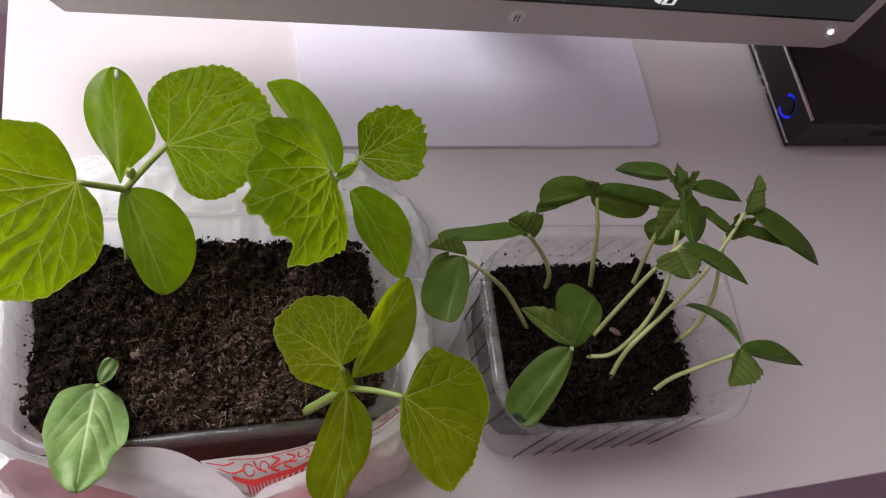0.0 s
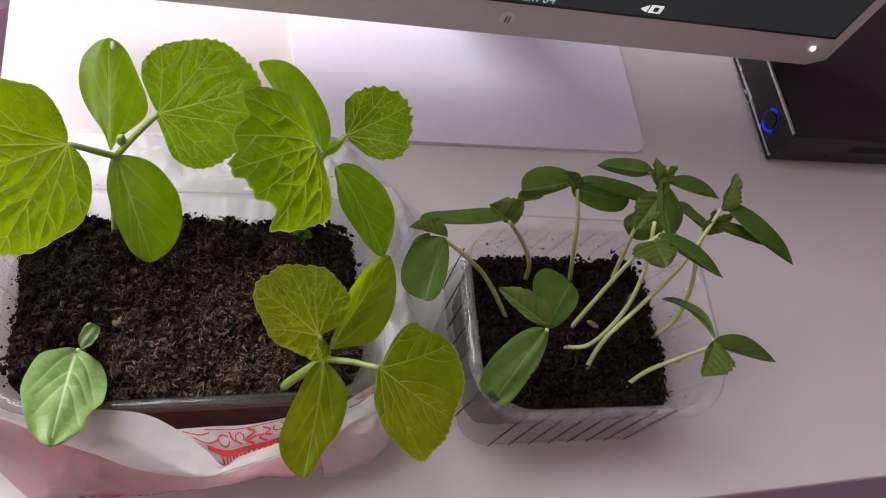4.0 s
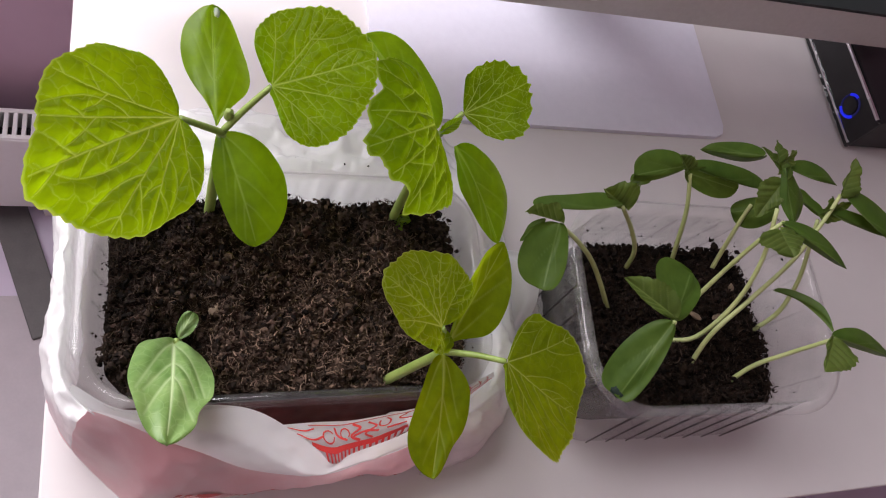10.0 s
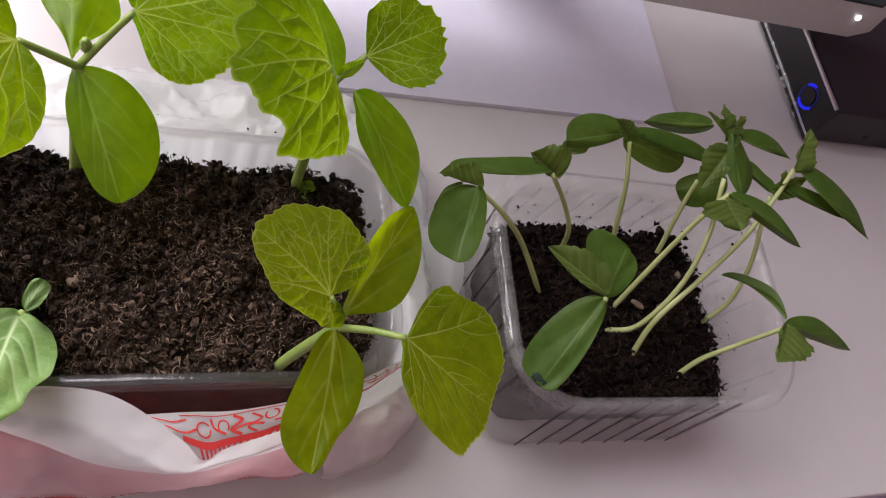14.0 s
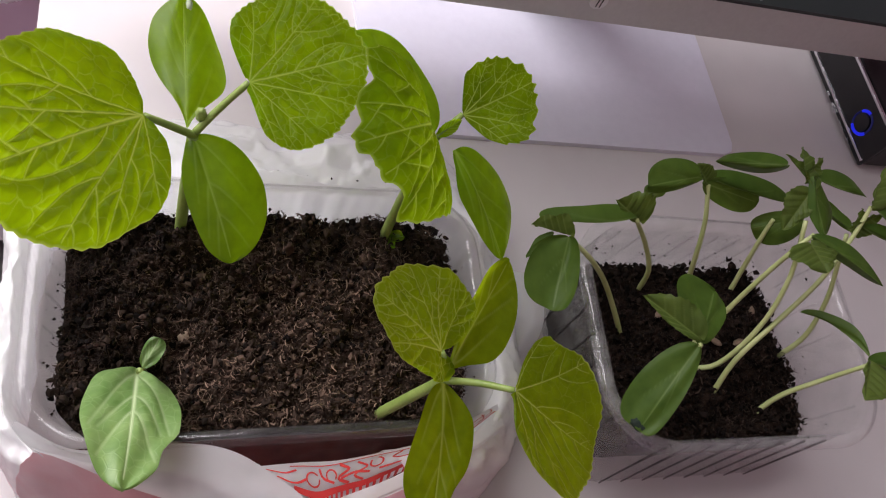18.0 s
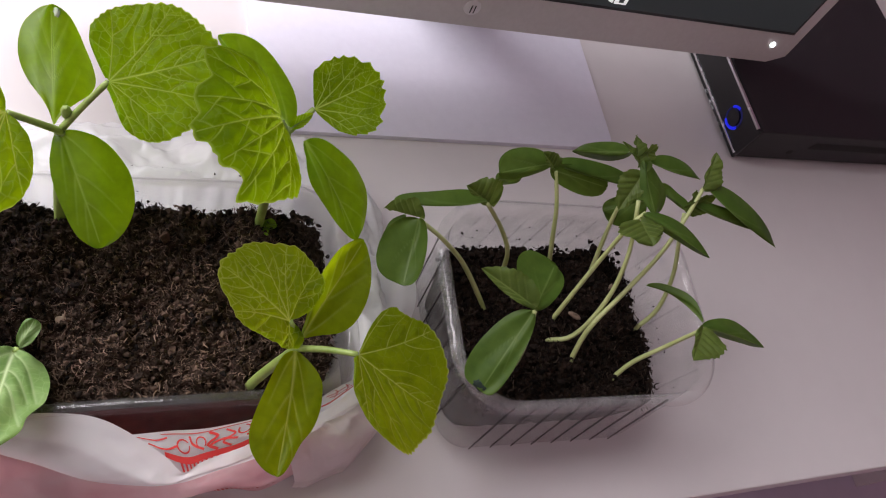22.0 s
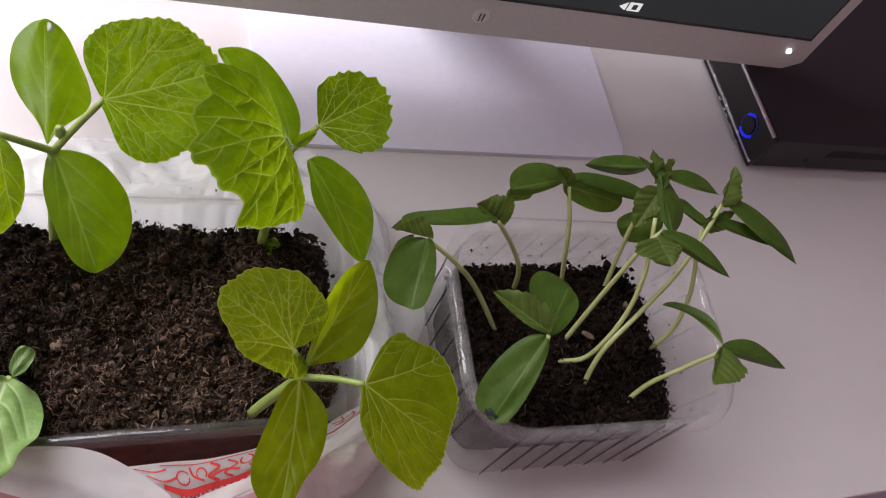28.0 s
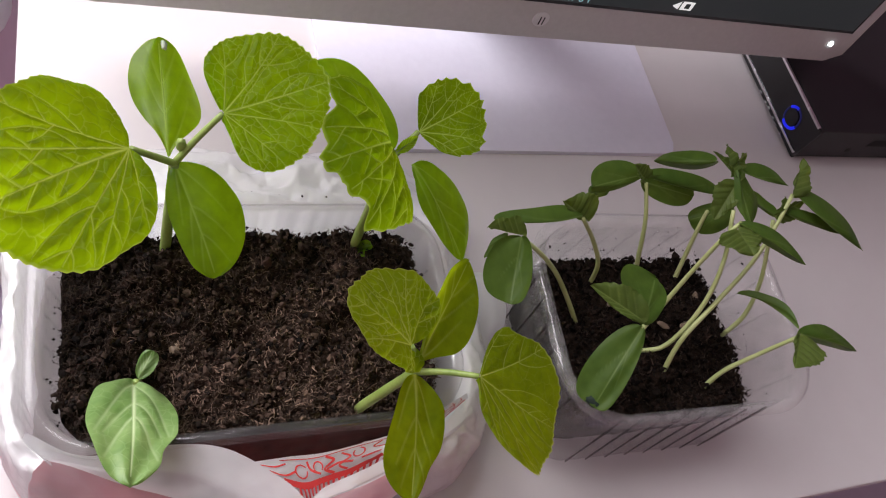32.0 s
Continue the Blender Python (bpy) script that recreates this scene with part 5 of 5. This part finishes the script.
cucumber_seedling([(0.1845, 0.1037, 0.046), (0.1638, 0.1182, 0.075), (0.1451, 0.1232, 0.096), (0.1292, 0.1291, 0.107)],
    [((0.1279, 0.1296, 0.108), (0.1179, 0.0982, 0.098), (0.1052, 0.1088, 0.101), (0.1294, 0.1205, 0.112), dict(blunt=0.32, rise=0.46)),
     ((0.1228, 0.1331, 0.105), (0.1124, 0.1257, 0.094), (0.1146, 0.1323, 0.1), (0.1221, 0.1288, 0.094), dict(blunt=0.75, rise=0.7))],
    [((0.1295, 0.1307, 0.107), (0.1112, 0.1359, 0.107), (0.1159, 0.1364, 0.114), (0.1229, 0.1345, 0.1))], "cucumber seedling with a seed leaf hanging over the rim")
cucumber_seedling([(0.2002, 0.1273, 0.046), (0.1943, 0.1301, 0.07), (0.1845, 0.137, 0.086), (0.1701, 0.1423, 0.103)],
    [((0.1733, 0.1436, 0.104), (0.1195, 0.1421, 0.1017), (0.1529, 0.1489, 0.106), (0.1515, 0.1466, 0.101), dict(blunt=0.75, rise=0.7, bend=0.004)),
     ((0.1777, 0.1559, 0.104), (0.2005, 0.1654, 0.093), (0.1884, 0.1653, 0.1), (0.192, 0.1601, 0.094), dict(blunt=0.32, rise=0.46))],
    [((0.1723, 0.1418, 0.102), (0.1572, 0.1492, 0.109), (0.1737, 0.1528, 0.114), (0.168, 0.1461, 0.1))])
cucumber_seedling([(0.2319, 0.1274, 0.046), (0.2236, 0.1366, 0.073), (0.2187, 0.1472, 0.093), (0.2134, 0.1603, 0.109)],
    [((0.2124, 0.1647, 0.11), (0.1799, 0.1595, 0.106), (0.193, 0.1725, 0.112), (0.1951, 0.159, 0.103), dict(blunt=0.32, rise=0.46)),
     ((0.2095, 0.1606, 0.11), (0.2524, 0.1577, 0.098), (0.2291, 0.1642, 0.11), (0.2321, 0.1525, 0.098), dict(blunt=0.32, rise=0.46))],
    [((0.2123, 0.1615, 0.11), (0.2022, 0.1661, 0.118), (0.2009, 0.1634, 0.115), (0.2145, 0.1661, 0.113))])
cucumber_seedling([(0.2593, 0.1237, 0.046), (0.2587, 0.1338, 0.068), (0.2579, 0.1421, 0.087), (0.2592, 0.148, 0.098)],
    [((0.2139, 0.1634, 0.11), (0.2695, 0.1546, 0.104), (0.2474, 0.1656, 0.112), (0.2465, 0.161, 0.102), dict(blunt=0.75, rise=0.7, bend=0.003)),
     ((0.2685, 0.1433, 0.108), (0.2536, 0.1483, 0.087), (0.2605, 0.1525, 0.098), (0.2655, 0.1366, 0.092), dict(blunt=0.32, rise=0.46))],
    [])
cucumber_seedling([(0.217, 0.085, 0.046), (0.2304, 0.0824, 0.058), (0.2417, 0.0936, 0.083), (0.2452, 0.1095, 0.108), (0.244, 0.1299, 0.13)],
    [((0.2565, 0.1675, 0.12), (0.2437, 0.189, 0.088), (0.2539, 0.187, 0.102), (0.2572, 0.1778, 0.096), dict(blunt=0.55, rise=0.6)),
     ((0.2472, 0.1486, 0.14), (0.2516, 0.1214, 0.13), (0.2455, 0.1352, 0.133), (0.2659, 0.1413, 0.128), dict(blunt=0.5, rise=0.6))],
    [((0.2469, 0.1424, 0.135), (0.2346, 0.1278, 0.124), (0.2316, 0.1399, 0.128), (0.246, 0.1336, 0.128)),
     ((0.2464, 0.149, 0.136), (0.2495, 0.1663, 0.138), (0.2441, 0.1583, 0.136), (0.2548, 0.1587, 0.134)),
     ((0.2486, 0.1526, 0.136), (0.267, 0.1642, 0.132), (0.2561, 0.1619, 0.136), (0.2629, 0.1586, 0.13)),
     ((0.248, 0.1448, 0.137), (0.2426, 0.1643, 0.134), (0.2419, 0.1526, 0.136), (0.252, 0.1582, 0.132))])
cucumber_seedling([(0.2248, 0.0956, 0.047), (0.2291, 0.1026, 0.068), (0.2352, 0.1117, 0.094), (0.2392, 0.1184, 0.122), (0.2461, 0.1226, 0.13)],
    [((0.243, 0.1202, 0.132), (0.2814, 0.0978, 0.126), (0.266, 0.1176, 0.131), (0.2607, 0.1143, 0.127), dict(blunt=0.75, rise=0.7, bend=0.004)),
     ((0.2599, 0.1541, 0.13), (0.295, 0.1472, 0.126), (0.2797, 0.1595, 0.13), (0.2821, 0.155, 0.124), dict(blunt=0.75, rise=0.7, bend=0.003))],
    [((0.2394, 0.1168, 0.132), (0.2408, 0.1012, 0.134), (0.2237, 0.1058, 0.13), (0.2506, 0.1114, 0.13))])
cucumber_seedling([(0.1930, 0.0690, 0.046), (0.1890, 0.0695, 0.066), (0.1800, 0.0715, 0.098), (0.1729, 0.0741, 0.119)],
    [((0.1722, 0.0741, 0.119), (0.1481, 0.0444, 0.096), (0.1453, 0.0620, 0.0995), (0.1677, 0.0586, 0.1118), dict(blunt=0.22, rise=0.46)),
     ((0.173, 0.0747, 0.119), (0.1967, 0.1024, 0.11), (0.1703, 0.0974, 0.116), (0.1975, 0.0915, 0.112), dict(blunt=0.3, rise=0.6))],
    [((0.1717, 0.0773, 0.12), (0.1488, 0.0955, 0.122), (0.1656, 0.0938, 0.125), (0.1598, 0.084, 0.118))], "cucumber seedling with a wide low seed leaf", (0.1489, 0.0465, 0.0966))
cucumber_seedling([(0.2543, 0.0575, 0.045), (0.2635, 0.0636, 0.06), (0.2748, 0.0658, 0.08), (0.2812, 0.0661, 0.1025)],
    [((0.2849, 0.0708, 0.102), (0.2686, 0.1003, 0.086), (0.2806, 0.092, 0.099), (0.2824, 0.0918, 0.092), dict(blunt=0.75, rise=0.7, bend=0.004)),
     ((0.2848, 0.0674, 0.1025), (0.3305, 0.0571, 0.0925), (0.3018, 0.0748, 0.1), (0.3056, 0.0638, 0.095), dict(blunt=0.75, rise=0.7, bend=0.003))],
    [((0.2825, 0.0666, 0.103), (0.2658, 0.0485, 0.107), (0.2714, 0.0592, 0.103), (0.2936, 0.0582, 0.104))])
cucumber_seedling([(0.2271, 0.0648, 0.045), (0.233, 0.0806, 0.068), (0.2501, 0.0952, 0.088), (0.2683, 0.1106, 0.106), (0.2846, 0.1291, 0.12), (0.2938, 0.1409, 0.127)],
    [((0.2954, 0.142, 0.127), (0.3471, 0.1111, 0.112), (0.3262, 0.1349, 0.124), (0.3206, 0.134, 0.118), dict(blunt=0.75, rise=0.7, bend=0.008)),
     ((0.2906, 0.1316, 0.121), (0.3435, 0.1245, 0.108), (0.3098, 0.134, 0.121), (0.3198, 0.1297, 0.11), dict(blunt=0.75, rise=0.7, bend=0.003))],
    [((0.2934, 0.1411, 0.128), (0.3035, 0.1597, 0.136), (0.2976, 0.151, 0.13), (0.3095, 0.1526, 0.131)),
     ((0.2835, 0.1319, 0.12), (0.3067, 0.1403, 0.122), (0.2921, 0.1386, 0.123), (0.3006, 0.1336, 0.116))], "tall cucumber seedling with narrow arching seed leaves")
cucumber_seedling([(0.2827, 0.0886, 0.046), (0.2912, 0.095, 0.062), (0.2931, 0.1079, 0.082), (0.288, 0.1213, 0.102), (0.2867, 0.132, 0.114)],
    [((0.2873, 0.1329, 0.116), (0.2703, 0.1467, 0.118), (0.2776, 0.1472, 0.119), (0.2868, 0.1402, 0.112), dict(blunt=0.32, rise=0.46))],
    [((0.2875, 0.1335, 0.117), (0.2915, 0.1416, 0.124), (0.2869, 0.1406, 0.122), (0.2962, 0.1376, 0.118))])

# ---- screen lettering ----
def slab(name, x0, x1, z0, z1, material, label="", depth=0.0002):
    return on_monitor(part(name, box(x0, x1, -0.0019 - depth, -0.0018, z0, z1), material, label=label), bezel if name == "badge_mark" else screen)


slab("picture_tile", -MON_HW + 0.017, -0.0075, SCR_Z0 + 0.004, MON_H * 0.5, M_SCREEN2, "dark green camera picture")
slab("divider", -0.0068, -0.0060, SCR_Z0 + 0.004, MON_H - 0.016, M_ICON, "thin pale dividing line")
bm = box(-0.028, 0.0, -0.00215, -0.002, -0.0003, 0.0003)
bmesh.ops.transform(bm, matrix=pose(-0.0075, 0, SCR_Z0 + 0.008, 0, 35, 0), verts=bm.verts)
on_monitor(part("picture_line", bm, M_ICON, label="thin pale slanting line"), screen)
txt = bpy.data.curves.new("caption", "FONT")
txt.body, txt.size, txt.extrude = "Cam 04", 0.0098, 0.00005
txt.materials.append(M_CAPTION)
cap = new("caption", txt)
cap.parent = screen
cap.matrix_basis = TILT_M @ pose(-0.0035, -0.0021, SCR_Z0 + 0.0045, 90, 0, 0)
tagged(cap, "blue grey lettering on the screen")
bm = bmesh.new()
v = [bm.verts.new(p) for p in ((0.093, -0.0021, 0.0405), (0.099, -0.0021, 0.0375), (0.099, -0.0021, 0.0445), (0.0955, -0.0021, 0.0425))]
bm.faces.new((v[0], v[1], v[2]))
on_monitor(part("sound_icon", bm, M_ICON, label="small white speaker sign"), screen)
slab("camera_icon", 0.1005, 0.1105, 0.0375, 0.0445, M_ICON, "small white camera sign")
slab("camera_icon", 0.1035, 0.1075, 0.0390, 0.0430, M_SCREEN, "dark lens of the sign", 0.0005)
slab("badge_mark", -0.0016, -0.0008, 0.0130, 0.0195, M_GLOSSBLACK, "dark stroke on the badge", -0.0004 + 0.0012 - 0.0008)
slab("badge_mark", 0.0010, 0.0018, 0.0130, 0.0195, M_GLOSSBLACK, "dark stroke on the badge", -0.0004 + 0.0012 - 0.0008)

# ---- recorder details ----
def ring_arc(name, a0, a1, tube_r, material, label):
    """A bent bead of the ring round the button, from one angle to another."""
    pts = [(RX0 + 0.0006, RY0 + 0.0275 + 0.0090 * math.cos(radians(a0 + (a1 - a0) * i / 30)), 0.0215 + 0.0090 * math.sin(radians(a0 + (a1 - a0) * i / 30))) for i in range(31)]
    under(front_panel, add(name, tube(pts, tube_r, tube_r, 40, 8, 0.0), material, label=label))


ring_arc("button_ring", 0, 359, 0.0009, M_BLUEDIM, "dark blue ring round the button")
ring_arc("lit_ring_arc", 192, 300, 0.0013, M_BLUE, "arc glowing blue")
ring_arc("lit_ring_arc", 28, 82, 0.0012, M_BLUE, "arc glowing blue")
bm = bmesh.new()
bmesh.ops.create_cone(bm, cap_ends=True, segments=32, radius1=0.0074, radius2=0.0070, depth=0.0016)
bmesh.ops.transform(bm, matrix=pose(RX0 + 0.0002, RY0 + 0.0275, 0.0215, 0, -90, 0), verts=bm.verts)
under(front_panel, part("power_button", bm, M_GLOSSBLACK, smooth=False))
for k in range(26):
    x = RX0 + 0.072 + k * 0.0042
    bm = box(-0.0010, 0.0010, -0.0006, 0.0012, -0.0045, 0.0045)
    bmesh.ops.transform(bm, matrix=pose(x, RY0, 0.026, 0, 18, 0), verts=bm.verts)
    under(case, part("vent_slot", bm, M_DARK))
bm = bmesh.new()
bmesh.ops.create_cone(bm, cap_ends=True, segments=20, radius1=0.0038, radius2=0.0026, depth=0.0016)
bmesh.ops.transform(bm, matrix=pose(RX0 + 0.055, RY0 + 0.0002, 0.0150, 90, 0, 0), verts=bm.verts)
under(case, part("screw_hole", bm, M_DARK))
for k in range(6):
    y = RY0 + 0.020 + k * 0.0085 + 0.003 * (k % 2)
    under(front_panel, part("front_port", box(RX0 - 0.0006, RX0 + 0.0008, y, y + 0.0042, 0.0035, 0.0052), M_CHROME, label="small pale port"))
for x in (RX0 + 0.012, RX0 + 0.22):
    for y in (RY0 + 0.02, RY0 + 0.2):
        under(recorder, part("foot", box(x, x + 0.014, y, y + 0.014, 0.0, 0.0042, 0.001), M_DARK))

# ---- below the window, past the desk's end ----
radiator = thing("radiator", "low white enamel radiator under the window", "radiator", at=(-0.62, 0.56, FLOOR_Z))
under(radiator, part("front_plate", box(-1.10, -0.135, 0.510, 0.516, FLOOR_Z + 0.05, -0.502, 0.002), M_RAD))
under(radiator, part("rear_plate", box(-1.10, -0.135, 0.549, 0.555, FLOOR_Z + 0.05, -0.502, 0.002), M_RAD))
under(radiator, part("end_plate", box(-0.139, -0.133, 0.516, 0.549, FLOOR_Z + 0.05, -0.502, 0.002), M_RAD))
# Dark block puts the shade between the plates into colour.
under(radiator, part("core", box(-1.09, -0.145, 0.520, 0.545, FLOOR_Z + 0.06, -0.53), M_DARK))
for y in (0.511, 0.548):
    under(radiator, part("grille_rail", box(-1.10, -0.135, y, y + 0.006, -0.506, -0.499, 0.001), M_RAD))
for k in range(94):
    x = -1.09 + k * 0.0102
    under(radiator, part("grille_bar", box(x, x + 0.0048, 0.517, 0.548, -0.505, -0.500), M_RAD))
for x in (-1.0, -0.24):
    under(radiator, part("leg", box(x, x + 0.03, 0.520, 0.545, FLOOR_Z, FLOOR_Z + 0.06), M_RAD))
mat = tagged(part("floor_mat", box(-0.9, -0.02, -0.25, 0.392, FLOOR_Z, FLOOR_Z + 0.006, 0.002), M_MAT), "thin grey mauve floor mat beside the desk", "mat")
# Strip added on the floor where a desk leg's shadow falls.
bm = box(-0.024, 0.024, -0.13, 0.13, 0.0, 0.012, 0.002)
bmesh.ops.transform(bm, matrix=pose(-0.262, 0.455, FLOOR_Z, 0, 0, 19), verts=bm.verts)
board = tagged(part("shadow_strip", bm, M_SHADOW_STRIP), "flat dark grey strip laid for a shadow on the floor", "board")

sill = tagged(part("window_sill", box(WIN_X0 - 0.03, WIN_X1 + 0.03, WALL_Y - 0.012, WALL_Y + 0.20, WIN_Z0 - 0.03, WIN_Z0, 0.003), M_RAD), "white window sill above the desk", "window sill", kind="structure")
window = thing("window_1", "white framed window with clear glass", "window", at=((WIN_X0 + WIN_X1) / 2, WALL_Y + 0.15, WIN_Z0), kind="structure")
FY0, FY1 = WALL_Y + 0.14, WALL_Y + 0.19
for x0, x1, z0, z1 in ((WIN_X0, WIN_X1, WIN_Z0, WIN_Z0 + 0.06), (WIN_X0, WIN_X1, WIN_Z1 - 0.06, WIN_Z1), (WIN_X0, WIN_X0 + 0.06, WIN_Z0 + 0.06, WIN_Z1 - 0.06), (WIN_X1 - 0.06, WIN_X1, WIN_Z0 + 0.06, WIN_Z1 - 0.06), (-0.67, -0.59, WIN_Z0 + 0.06, WIN_Z1 - 0.06)):
    under(window, part("frame", box(x0, x1, FY0, FY1, z0, z1, 0.004), M_RAD))
for x0, x1 in ((WIN_X0 + 0.06, -0.67), (-0.59, WIN_X1 - 0.06)):
    pane = under(window, part("pane", box(x0, x1, FY0 + 0.02, FY0 + 0.026, WIN_Z0 + 0.06, WIN_Z1 - 0.06), M_GLASS))
    pane.visible_shadow = False

# a second bag hanging beside the desk
hung = thing("plastic_bag", "full white plastic bag with a blue diamond print", "plastic bag", at=(-0.19, 0.565, -0.27))
verts = []
NB, NR = 60, 30
for i in range(NR):
    t = i / (NR - 1)
    r = math.sin(math.pi * min(0.5, t * 0.9 + 0.02)) ** 0.5 * (1 - 0.72 * max(0, t - 0.35) ** 1.1)
    for j in range(NB):
        a = 2 * math.pi * j / NB
        q = Vector((math.cos(a) * 2, math.sin(a) * 2, t * 5))
        rr = r * (1 + 0.10 * noise.noise(q) + 0.06 * abs(noise.noise(q * 2.6)))
        verts.append((-0.190 + 0.050 * rr * math.cos(a), 0.568 + 0.028 * rr * math.sin(a), -0.270 + 0.22 * t + 0.006 * noise.noise(q * 1.7)))
f = grid_faces(NR, NB, True)
f.append(tuple(range(NB))[::-1])
under(hung, add("bag_film", mesh_from(verts, f), M_BAG))
bm = bmesh.new()
v = [bm.verts.new(p) for p in ((-0.1662, 0.5365, -0.2087), (-0.1582, 0.5365, -0.1977), (-0.1662, 0.5365, -0.1867), (-0.1742, 0.5365, -0.1977))]
bm.faces.new(v)
ret = bmesh.ops.extrude_face_region(bm, geom=bm.faces[:])
bmesh.ops.translate(bm, vec=(0, -0.0006, 0), verts=[q for q in ret["geom"] if isinstance(q, bmesh.types.BMVert)])
bmesh.ops.recalc_face_normals(bm, faces=bm.faces[:])
under(hung, part("diamond_print", bm, M_BLUEPRINT, label="blue diamond mark"))


# ---- seeds, chips and specks ----
def lump(name, label, category, at, size, material, turn=0.0, group="", rough=0.18):
    bm = bmesh.new()
    bmesh.ops.create_icosphere(bm, subdivisions=3, radius=1.0)
    for v in bm.verts:
        k = 1 + rough * noise.noise(v.co * 2.2 + Vector(at) * 300)
        v.co = Vector((v.co.x * size[0], v.co.y * size[1], v.co.z * size[2])) * k
    bmesh.ops.transform(bm, matrix=Matrix.Rotation(radians(turn), 4, "Z"), verts=bm.verts)
    ob = part(name, bm, material, smooth=True)
    ob.location = at
    return tagged(ob, label, category, group)


def ground(x, y, base, rough):
    return soil_height(x, y, base, rough)


for x, y, turn, s in ((0.2065, 0.1125, 30, 1.0), (0.239, 0.0968, -35, 1.0), (0.2552, 0.0965, 20, 0.9), (0.2700, 0.1130, 60, 1.1)):
    lump("seed_husk", "pale flat cucumber seed husk lying on the soil", "seed", (x, y, ground(x, y, SOIL_R, 0.9) + 0.0012), (0.0042 * s, 0.0019 * s, 0.0010), M_SEED, turn, "seed husks on the soil")
lump("seed_husk", "pale crumpled squash seed husk half in the soil", "seed", (-0.0325, 0.1085, ground(-0.0325, 0.1085, SOIL_L, 1.0) + 0.001), (0.0032, 0.0026, 0.0020), M_SEED, 20)
lump("bark_chip", "reddish brown bark chip lying on the soil", "bark chip", (-0.0730, 0.1035, ground(-0.0730, 0.1035, SOIL_L, 1.0) + 0.0014), (0.0085, 0.0018, 0.0012), M_BARK, 22, rough=0.3)
lump("bark_chip", "short brown upright root stub in the soil", "bark chip", (0.0130, 0.1485, ground(0.0130, 0.1485, SOIL_L, 1.0) + 0.002), (0.0024, 0.0020, 0.0055), M_BARK, 0, rough=0.7)

rnd = random.Random(21)
sv, sf = [], []


def speck(x, y, z, s):
    i0 = len(sv)
    for q in ((1, 0, 0), (0, 1, 0), (-1, 0, 0), (0, -1, 0), (0, 0, 1), (0, 0, -1)):
        sv.append((x + q[0] * s * rnd.uniform(0.5, 1.6), y + q[1] * s * rnd.uniform(0.5, 1.6), z + q[2] * s * rnd.uniform(0.4, 1.0)))
    sf.extend(tuple(i0 + i for i in q) for q in ((0, 1, 4), (1, 2, 4), (2, 3, 4), (3, 0, 4), (1, 0, 5), (2, 1, 5), (3, 2, 5), (0, 3, 5)))


for cx, cy, hw0, hh0, hw1, hh1, z0, z1, lo, r, turn, n in ((0.0055, 0.1180, 0.081, 0.0465, 0.0935, 0.0545, 0.004, 0.060, 0.70, 0.024, -0.5, 150), (0.2235, 0.0935, 0.0645, 0.0555, 0.0735, 0.0545, 0.0012, 0.085, 0.60, 0.026, -2.0, 190)):
    for _ in range(n):
        h = lo + (0.98 - lo) * rnd.random() ** 2.5
        w = h ** 0.9
        ring_ = rounded(cx, cy, hw0 + (hw1 - hw0) * w - 0.0008, hh0 + (hh1 - hh0) * w - 0.0008, r, 200, turn)
        (x, y), _n = ring_[rnd.randrange(200)]
        speck(x, y, z0 + (z1 - z0) * h, 0.00022 + 0.0007 * rnd.random() ** 4)
for _ in range(26):
    speck(rnd.uniform(-0.08, 0.11), rnd.uniform(0.188, 0.215), 0.027, 0.0003 + 0.0005 * rnd.random() ** 3)
specks = add("soil_specks", mesh_from(sv, sf, False), M_CRUMB)
tagged(specks, "tiny dark soil specks stuck to the plastic walls", "soil", kind="stuff")
